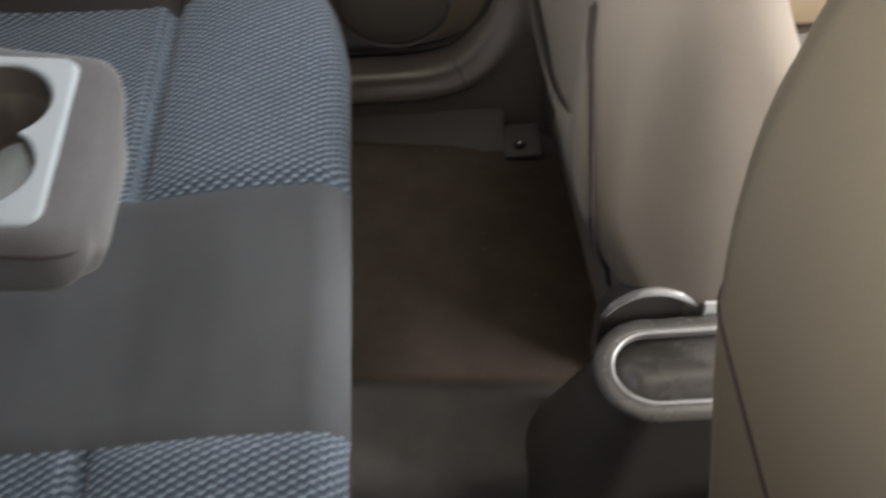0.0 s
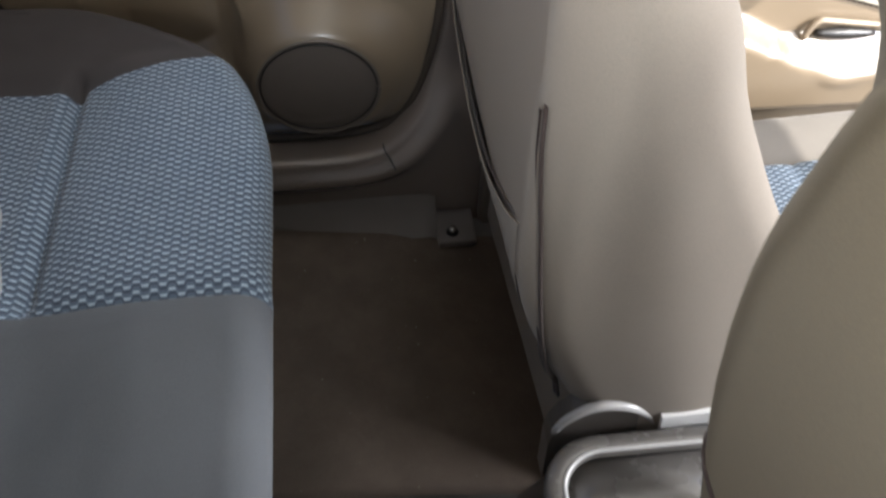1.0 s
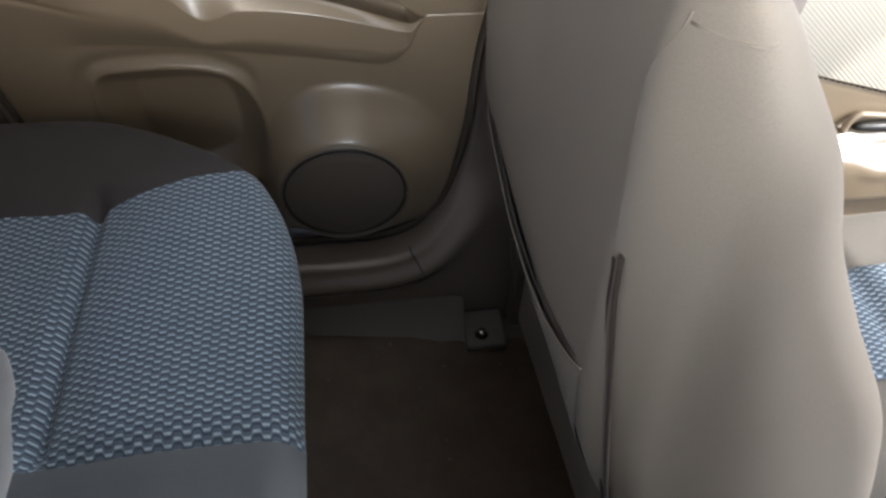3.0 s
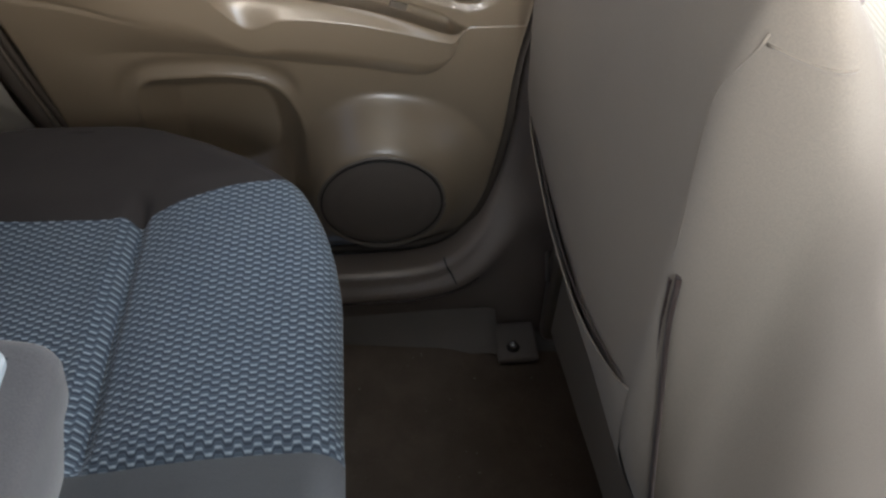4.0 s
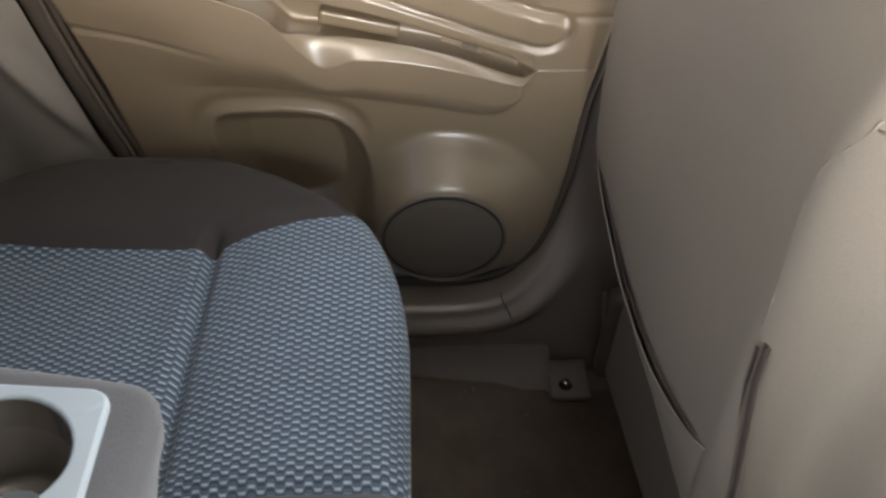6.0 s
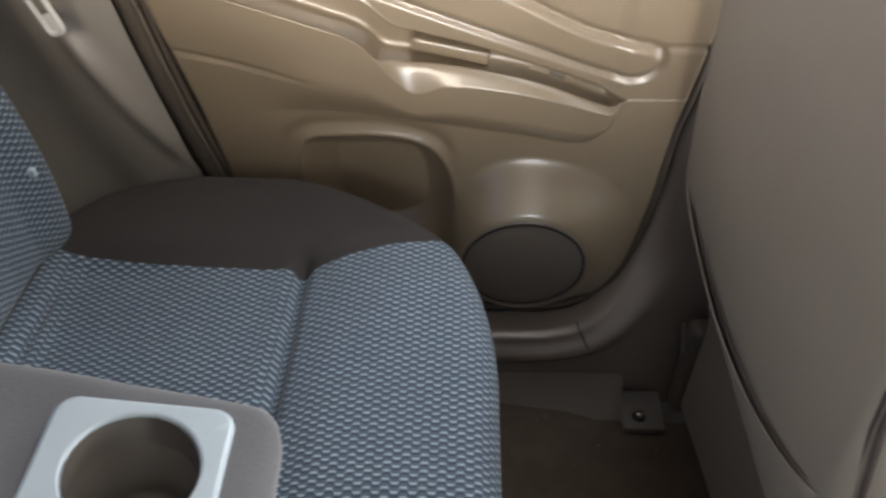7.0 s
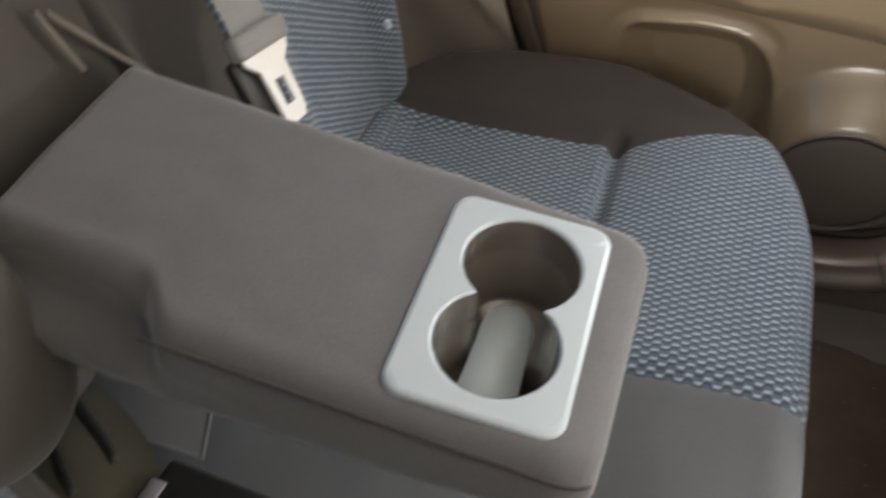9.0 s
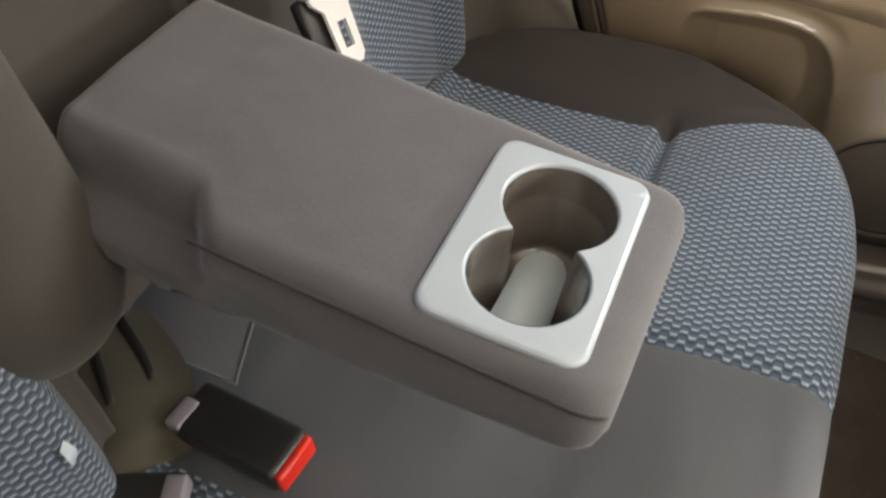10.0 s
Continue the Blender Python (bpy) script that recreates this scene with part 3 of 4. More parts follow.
plate = part("cup_plate", cup_plate(), SILVER, arm, "silver-painted cup holder plate with rounded corners")
for p in plate.data.polygons:
    p.use_smooth = p.area < 2e-5
SET = Matrix.Translation((CX, CY, 0)) @ pose(0, 0, 0, 0, 0, 1.6) @ Matrix.Translation((-CX, -CY, 0))
plate.matrix_local = SET
part("cup_well", cup_well(), WELL, arm, "brown plastic cup wells").matrix_local = SET
# Pale pad whose colour stands in for the reflection on the cup floor.
cup_patch = bmesh.new()
waisted = rounded([(-0.0205, -0.0300), (0.0205, -0.0300), (0.0172, 0.016), (0.0166, 0.068), (-0.0166, 0.068), (-0.0172, 0.016)], 2)
outline = loop_verts(cup_patch, [(CX + x, CY - CD + y) for x, y in waisted], AZ - 0.053)
low = loop_verts(cup_patch, [(CX + x * 1.02, CY - CD + y * 1.02) for x, y in waisted], AZ - 0.0665)
join_loops(cup_patch, low, outline)
cup_patch.faces.new(outline)
bmesh.ops.recalc_face_normals(cup_patch, faces=cup_patch.faces[:])
part("pale_patch", cup_patch, PALE_BLUE, arm, "pale pad in the well, standing for a reflection").matrix_local = SET


# ---- rear left door ----
CREST = [(-0.60, 0.77), (-0.50, 0.738), (-0.405, 0.705), (-0.320, 0.676), (-0.257, 0.655), (-0.239, 0.646), (-0.223, 0.632), (-0.201, 0.605), (-0.175, 0.583), (-0.135, 0.593), (-0.055, 0.585), (0.012, 0.569), (0.039, 0.561), (0.060, 0.557), (0.078, 0.559)]
RIDGE = [(-0.60, 0.773), (-0.405, 0.708), (-0.257, 0.658), (-0.232, 0.643), (-0.219, 0.628), (-0.195, 0.622), (-0.156, 0.619), (-0.089, 0.608), (-0.022, 0.591), (0.048, 0.564), (0.066, 0.559), (0.078, 0.5605)]
DECK = [(-0.60, 0.82), (-0.40, 0.748), (-0.252, 0.693), (-0.227, 0.679), (-0.199, 0.655), (-0.169, 0.648), (-0.090, 0.627), (-0.043, 0.611), (0.046, 0.580), (0.066, 0.567), (0.078, 0.562)]
REST_LOW = [(-0.60, 0.52), (-0.40, 0.535), (-0.335, 0.543), (-0.263, 0.541), (-0.156, 0.528), (-0.049, 0.512), (0.022, 0.500), (0.045, 0.506), (0.060, 0.524), (0.072, 0.549), (0.078, 0.557)]
INSERT = rounded([(-0.60, 0.83), (-0.40, 0.757), (-0.219, 0.694), (-0.156, 0.670), (-0.058, 0.636), (0.043, 0.599), (0.088, 0.588), (0.118, 0.606), (0.114, 0.634), (0.069, 0.640), (0.003, 0.662), (-0.062, 0.696), (-0.2, 0.757), (-0.4, 0.845), (-0.6, 0.93)], 2)
POCKET = rounded([(-0.326, 0.36), (-0.332, 0.480), (-0.318, 0.506), (-0.27, 0.5085), (-0.205, 0.509), (-0.150, 0.490), (-0.124, 0.43), (-0.125, 0.34), (-0.20, 0.30), (-0.31, 0.30)], 2)
SPX, SPZ, SPR = -0.033, 0.325, 0.0850
K_LOW, K_REST, K_FACE, K_TRAY, K_TOP = 120, 172, 184, 210, 306


def lower_depth(x, z):
    """How far the lower panel stands into the cabin."""
    r = max(1e-6, math.hypot(x - SPX, (z - SPZ) * 0.93))
    c, s = (x - SPX) / r, (z - SPZ) * 0.93 / r
    fall = (0.078 if c > 0 else 0.038) * c * c + (0.058 if s > 0 else 0.030) * s * s
    tilt = 0.013 * min(1.0, max(-1.0, (z - SPZ) / SPR))
    h = (0.046 + tilt) * step(1 - (r - SPR) / fall, 0.0, 1.0)
    h -= 0.008 * step(SPR - 0.002 - r, 0.0, 0.008) + 0.030 * step(0.245 - z, 0.0, 0.075)
    if -0.40 < x < -0.08 and z > 0.28:
        d = inside(x, z, POCKET)
        out = max(0.0, -d)
        above = step(z, 0.455, 0.500)
        h -= step(0.0015 - d, 0.0, 0.004) * (0.0015 + 0.0045 * above * math.exp(-((out - 0.016) / 0.010) ** 2)) * math.exp(-(out / 0.030) ** 4) * (1 - step(x, -0.145, -0.120))
        h += step(d, -0.001, 0.0025) * (0.003 - 0.050 * min(1.0, max(0.0, d) / 0.042))
        h -= step(d, 0.0, 0.02) * 0.014 * math.exp(-((x + 0.160) / 0.034) ** 2 - ((z - 0.430) / 0.050) ** 2)
    crease = to_line(x, z, [(-0.60, 0.662), (-0.456, 0.630), (-0.324, 0.598), (-0.223, 0.577), (-0.18, 0.580)])
    return h - 0.004 * math.exp(-(crease / 0.0028) ** 2)


def upper_depth(x, z):
    d = inside(x, z, INSERT)
    h = 0.005 * step(d, 0.002, 0.010) - 0.007 * math.exp(-(d / 0.0030) ** 2)
    if x > 0.112:
        h -= 0.003 * math.exp(-((z - 0.632) / 0.003) ** 2)
    return h


def door_profile(x, k):
    """Point k of the door card's section at x; k runs from the foot up to the window."""
    low, crest, ridge, deck = (curve(c, min(x, 0.078)) for c in (REST_LOW, CREST, RIDGE, DECK))
    ridge, deck = max(ridge, crest + 0.001), max(deck, ridge + 0.0012)
    wide = step(0.079 - x, 0.0, 0.020)
    blend = step(x, -0.40, -0.27)
    y_crest = 0.668 - 0.025 * wide
    y_ridge = y_crest + 0.013 * step(x, -0.225, -0.195) * wide
    y_top = 0.668 + 0.004 * wide
    back = y_top + 0.038 * wide
    if k <= K_LOW:
        z = 0.135 + (low - 0.135) * k / K_LOW
        return 0.668 - lower_depth(x, z), z
    if k <= K_REST:
        t = (k - K_LOW) / (K_REST - K_LOW)
        z = low + (crest - low) * t
        rise = math.sin(math.pi / 2 * min(1.0, t * 2.0)) * blend + step(t, 0.0, 1.0) * (1 - blend)
        return 0.668 - lower_depth(x, z) * (1 - step(t, 0.0, 0.12) * wide * blend) - 0.025 * wide * rise, z
    if k <= K_FACE:
        t = (k - K_REST) / (K_FACE - K_REST)
        return y_crest + (y_ridge - y_crest) * t + 0.003 * wide * t**6, crest + (ridge - crest) * (t - 0.08 * t**6)
    if k <= K_TRAY:
        t = (k - K_FACE) / (K_TRAY - K_FACE)
        fall = 0.013 * wide
        way = [(0.0, y_ridge + 0.003 * wide, ridge - 0.08 * (ridge - crest)), (0.15, y_ridge + 0.010 * wide, ridge - fall * 0.7), (0.30, y_ridge + 0.016 * wide, ridge - fall), (0.50, back - 0.004 * wide, ridge - fall), (0.58, back, ridge - fall * 0.6), (0.84, back - 0.004 * wide, deck - 0.006 * wide), (0.92, back - 0.016 * wide, deck - 0.0015 * wide), (1.0, y_top, deck)]
        return along([(p[0], p[1]) for p in way], t), along([(p[0], p[2]) for p in way], t)
    t = (k - K_TRAY) / (K_TOP - K_TRAY)
    z = deck + (0.92 - deck) * t
    return y_top - upper_depth(x, z) + 0.02 * step(z, 0.62, 0.92), z


DOOR_EDGE = rounded([(-0.508, 0.92), (-0.478, 0.70), (-0.456, 0.565), (-0.436, 0.455), (-0.405, 0.33), (-0.33, 0.21), (-0.22, 0.172), (-0.044, 0.170), (0.058, 0.190), (0.110, 0.264), (0.138, 0.371), (0.150, 0.51), (0.168, 0.60), (0.195, 0.75), (0.21, 0.92)], 2)


def snapped(x, z, pts):
    """The nearest place on a closed outline."""
    best, out = 9.0, (x, z)
    for (ax, az), (bx, bz) in zip(pts, pts[1:] + pts[:1]):
        dx, dz = bx - ax, bz - az
        t = min(1.0, max(0.0, ((x - ax) * dx + (z - az) * dz) / (dx * dx + dz * dz)))
        d = math.hypot(x - ax - t * dx, z - az - t * dz)
        if d < best:
            best, out = d, (ax + t * dx, az + t * dz)
    return out


def door_panel():
    x0, x1, nx, nz = -0.545, 0.225, 260, K_TOP
    verts, faces, keep = [], [], []
    for k in range(nz + 1):
        for i in range(nx + 1):
            x = x0 + (x1 - x0) * i / nx
            y, z = door_profile(x, k)
            d = inside(x, z, DOOR_EDGE)
            keep.append(d > 0)
            if d < 0 and d > -0.008:
                x, z = snapped(x, z, DOOR_EDGE)
                d = 0
            verts.append((x, y + 0.022 * (1 - min(1.0, max(0.0, d) / 0.010)) ** 2, z))
    for j in range(nz):
        for i in range(nx):
            q = (j * (nx + 1) + i, j * (nx + 1) + i + 1, (j + 1) * (nx + 1) + i + 1, (j + 1) * (nx + 1) + i)
            if any(keep[k] for k in q):
                faces.append(q)
    return mesh("door_card", verts, faces)


door = thing("rear_door", "beige plastic rear door panel with armrest, map pocket and loudspeaker", "car door", TILT)
part("door_card", door_panel(), BEIGE, door, "beige grained plastic door card")
part("door_shell", slab("door_shell", [(-0.56, 0.12), (0.19, 0.12), (0.23, 0.93), (-0.56, 0.93)], 0.735, 0.765), BROWN, door, "brown inner door shell")


def disc(r, cx, cz, y, dome=0.0, n=48, rings=14):
    """Domed round grille that leans to face slightly down, with a fine moulded ring near its edge."""
    verts, faces = [(cx, y - dome, cz)], []
    for k in range(1, rings + 1):
        q = k / rings
        ridge = 0.0016 * math.exp(-((q - 0.80) / 0.05) ** 2)
        verts += [(cx + r * q * math.cos(2 * math.pi * s / n), y - dome * (1 - q * q) - ridge - 0.013 * q * math.sin(2 * math.pi * s / n), cz + r * q / 0.93 * math.sin(2 * math.pi * s / n)) for s in range(n)]
    faces += [(0, 1 + s, 1 + (s + 1) % n) for s in range(n)]
    for k in range(rings - 1):
        faces += [(1 + k * n + s, 1 + (k + 1) * n + s, 1 + (k + 1) * n + (s + 1) % n, 1 + k * n + (s + 1) % n) for s in range(n)]
    return mesh("speaker_grille", verts, faces)


grille = part("speaker_grille", disc(SPR - 0.003, SPX, SPZ, 0.668 - 0.0435, 0.006), SPEAKER, door, "round loudspeaker grille, coloured darker for its shade")
ring_pts = [(SPX + SPR * math.cos(a), 0.668 - 0.0455 - 0.013 * math.sin(a), SPZ + SPR / 0.93 * math.sin(a)) for a in np.linspace(0, 2 * math.pi, 73)]
part("grille_ring", tube("grille_ring", ring_pts, 0.0026, 8, up=(0, 1, 0)), SPEAKER, grille, "thin brown ring")
# Black cord drawn for the shadow line round the grille.
part("grille_gap_shade", tube("grille_gap_shade", [(SPX + (x - SPX) * 0.965, y + 0.0004, SPZ + (z - SPZ) * 0.935) for x, y, z in ring_pts], 0.0016, 6, up=(0, 1, 0)), BLACK, grille, "black cord for the shade inside the ring")
grip = part("pull_handle", box(-0.050, 0.046, -0.010, 0.010, -0.0085, 0.0085, 0.005, 3), BEIGE, door)
grip.matrix_local = pose(-0.131, 0.692, 0.6165, 0, 12.5, 0)
switch = part("switch_panel", box(-0.027, 0.027, -0.003, 0.003, -0.0075, 0.0075, 0.0015), BROWN, door, "brown window switch panel")
switch.matrix_local = pose(-0.010, 0.709, 0.577, 0, 19, 0)
part("window_switch", box(-0.002, 0.020, -0.006, 0.0, -0.005, 0.005, 0.0015), GREY, switch, "grey window switch")

# sill, pillars and trim round the door
def spline(points, n):
    """Evenly spaced places on a smooth curve through points, each with its outward normal."""
    pts = [Vector(p) for p in points]
    ext = [2 * pts[0] - pts[1], *pts, 2 * pts[-1] - pts[-2]]
    fine = []
    for a, b, c, d in zip(ext, ext[1:], ext[2:], ext[3:]):
        fine += [0.5 * (2 * b + (c - a) * t + (2 * a - 5 * b + 4 * c - d) * t * t + (3 * b - a - 3 * c + d) * t**3) for t in np.linspace(0, 1, 20, endpoint=False)]
    fine.append(pts[-1])
    run = [0.0]
    for a, b in zip(fine, fine[1:]):
        run.append(run[-1] + (b - a).length)
    out = []
    for s in np.linspace(0, run[-1], n):
        k = min(len(fine) - 2, max(i for i in range(len(run)) if run[i] <= s + 1e-9))
        p = fine[k].lerp(fine[k + 1], (s - run[k]) / max(1e-9, run[k + 1] - run[k]))
        way = (fine[min(k + 2, len(fine) - 1)] - fine[max(k - 1, 0)]).normalized()
        out.append((p, Vector((way.y, -way.x))))
    return out


RAIL = spline([(-0.62, 0.184), (-0.30, 0.184), (-0.044, 0.184), (0.026, 0.190), (0.062, 0.204), (0.092, 0.234), (0.114, 0.271), (0.138, 0.371), (0.150, 0.51), (0.167, 0.60), (0.21, 0.92)], 130)
SILL_SIDE = [(0.0, 0.670), (0.002, 0.642), (0.006, 0.629), (0.010, 0.6250), (0.014, 0.6240), (0.018, 0.6240), (0.023, 0.6225), (0.028, 0.6195), (0.034, 0.6150), (0.040, 0.6125), (0.047, 0.6130), (0.055, 0.618), (0.065, 0.627), (0.09, 0.640), (0.40, 0.662)]
PILLAR_SIDE = [(0.0, 0.690), (0.008, 0.672), (0.025, 0.664), (0.06, 0.658), (0.40, 0.640)]
REACH = [0.0, 0.003, 0.006, 0.010, 0.014, 0.018, 0.023, 0.028, 0.034, 0.040, 0.047, 0.055, 0.065, 0.075, 0.09, 0.12, 0.16, 0.21, 0.28, 0.38]


def surround_point(u, v):
    """Sill lip below the door, which sweeps up into the lower pillar trim."""
    p, n = RAIL[round(u * 129)]
    d = REACH[round(v * 19)]
    w = step(p.y, 0.17, 0.34)
    y = along(SILL_SIDE, d) * (1 - w) + (along(PILLAR_SIDE, d) + 0.02 * step(p.y, 0.6, 0.9)) * w
    reach = d * (1 - 0.30 * step(d, 0.05, 0.28) * (1 - w))
    return (p.x + n.x * reach, y, p.y + n.y * reach)


setting("trim", grid_mesh("trim", surround_point, 129, 19), SILL, "glossy brown-grey plastic door sill and lower pillar trim", "door sill", TILT)
seam_at = min(range(130), key=lambda k: abs(RAIL[k][0].x - 0.050))
setting("trim", tube("trim", [Vector(surround_point(seam_at / 129, v / 19)) + Vector((0, -0.0006, 0)) for v in range(1, 10)], 0.0012, 6), BLACK, "thin dark joint in the door sill trim", "door sill", TILT)


def seal_line(points, r):
    return tube("trim", points, r, 8)


# Real seal up the front edge; under the door it draws the shadow gap.
setting("trim", seal_line([(p.x - n.x * 0.003, 0.680 - 0.006 * step(p.y, 0.2, 0.4) + 0.015 * step(p.y, 0.6, 0.9), p.y - n.y * 0.003) for p, n in RAIL[30:]], 0.0065), RUBBER, "dark rubber door seal, along the foot standing for shade", "door seal", TILT)
for off, r, y, mat, text in ((0.000, 0.0115, 0.674, RUBBER, "black rubber door seal"), (0.0125, 0.0030, 0.668, GREY, "brown lip of the door seal"), (0.019, 0.0050, 0.674, RUBBER, "black rubber door seal")):
    setting("trim", seal_line([(off + curve([(0.33, -0.415), (0.455, -0.452), (0.565, -0.480), (0.70, -0.506), (0.92, -0.542)], z), y, z) for z in np.linspace(0.36, 0.92, 36)], r), mat, text, "door seal", TILT)


def cpillar_point(u, v):
    z = 0.30 + 0.75 * v
    x1 = curve([(0.30, -0.42), (0.455, -0.470), (0.565, -0.497), (0.70, -0.523), (1.05, -0.585)], z)
    x = x1 - 0.36 * u
    uc = 0.065 + 0.9 * (z - 0.513)
    ridge = 0.016 * math.exp(-((u - uc) / 0.038) ** 2) * step(z, 0.42, 0.55) * (1 - step(z, 0.60, 0.70)) + 0.012 * math.exp(-((u - 0.2) / 0.16) ** 2)
    wheel = 0.07 * step(u, 0.30, 0.85) * step(0.72 - z, 0.0, 0.3)
    return (x, 0.675 - ridge - wheel, z)


setting("trim", grid_mesh("trim", cpillar_point, 60, 60), QUARTER, "brown-grey plastic rear quarter trim with moulded ridge", "quarter trim", TILT)


# ---- footwell ----
strip = thing("scuff_plate", "grey scuffed plastic plate along the carpet edge", "scuff plate", TILT)
def strip_point(u, v):
    x = -0.30 + 0.440 * u
    return (x, 0.592 + 0.050 * v + 0.014 * step(-x, 0.0, 0.3), 0.020 + 0.055 * v + 0.002 * math.sin(9 * u) - 0.006 * step(u, 0.97, 1.0))


part("plate", grid_mesh("plate", strip_point, 40, 8), STRIP, strip)
part("end_tab", box(0.140, 0.205, 0.574, 0.650, 0.012, 0.026, 0.004), STRIP, strip)
bolt = thing("floor_bolt", "small steel bolt in the scuff plate", "bolt", TILT)
part("head", tube("head", [(0.166, 0.597, 0.026), (0.166, 0.597, 0.034), (0.166, 0.597, 0.037)], lambda t: 0.0075 if t < 0.6 else 0.0055, 6), STEEL, bolt)
part("washer", tube("washer", [(0.166, 0.597, 0.024), (0.166, 0.597, 0.0265)], 0.011, 20), BLACK, bolt)


def mat_point(u, v):
    x, y = -0.30 + 0.72 * u, 0.125 + 0.485 * v
    edge = min(u, 1 - u, v, 1 - v)
    return (x, y, floor_z(x, y) + 0.012 - 0.008 * step(0.012 - edge, 0, 0.012) + 0.004 * noise.noise((x * 7, y * 7, 4)))


mat_thing = thing("floor_mat", "dark brown carpet mat with crumbs and lint", "floor mat")
part("carpet", grid_mesh("carpet", mat_point, 60, 50), CARPET, mat_thing)


# ---- front seats ----
BACK = [(0.22, 0.235), (0.30, 0.222), (0.366, 0.196), (0.44, 0.165), (0.51, 0.143), (0.60, 0.136), (0.71, 0.135), (0.80, 0.134), (0.88, 0.134), (0.95, 0.140)]
FRONT = [(0.22, 0.46), (0.36, 0.42), (0.52, 0.384), (0.634, 0.324), (0.711, 0.284), (0.785, 0.254), (0.834, 0.223), (0.876, 0.194), (0.91, 0.166), (0.95, 0.150)]


LEFT_INNER = [(0.24, 0.056), (0.40, 0.064), (0.50, 0.074), (0.62, 0.087), (0.70, 0.089), (0.95, 0.088)]
RIGHT_INNER = [(0.24, 0.290), (0.45, 0.265), (0.56, 0.220), (0.607, 0.190), (0.66, 0.153), (0.72, 0.125), (0.80, 0.113), (0.87, 0.124), (0.95, 0.150)]


def seat_back(u, v, inner, taper=0.0, outer=0.595):
    """Closed section of the backrest at height v: inner side towards the centre line."""
    z = 0.15 + 0.805 * v
    top = max(0.0, (z - 0.87 + taper) / (0.085 + taper))
    cap = math.sqrt(max(0.004, 1 - top**2.4))
    xb, xf = curve(BACK, z), curve(FRONT, z)
    y0 = curve(inner, z)
    y1 = outer + 0.01 * step(0.6 - z, 0.0, 0.3) + 0.035 * step(0.52 - z, 0.0, 0.16) * (1 - step(0.26 - z, 0.0, 0.1))
    hx, hy = (xf - xb) / 2, (y1 - y0) / 2
    px, py = rrect(u, hx, hy, min(0.034, hx * 0.8))
    q = py / hy
    scoop = max(0.0, -px / hx) ** 2 * (0.010 * math.cos(math.pi / 2 * q) ** 2) * step(z, 0.5, 0.75)
    puff = 0.012 * (1 - step(abs(px) / hx, 0.0, 1.0)) * (abs(q) ** 8)
    px *= 0.75 + 0.25 * cap
    py *= 0.80 + 0.20 * cap
    if py < 0:
        puff -= taper * max(0.0, px / hx + 0.35)
    if py < 0.1:
        z += 0.13 * (1 - v) ** 6 * step(0.1 - py, 0.0, 0.15)
    return ((xb + xf) / 2 + px + scoop + 0.0012 * noise.noise((py * 9, z * 9, 3)), (y0 + y1) / 2 + py + math.copysign(puff, py), z)


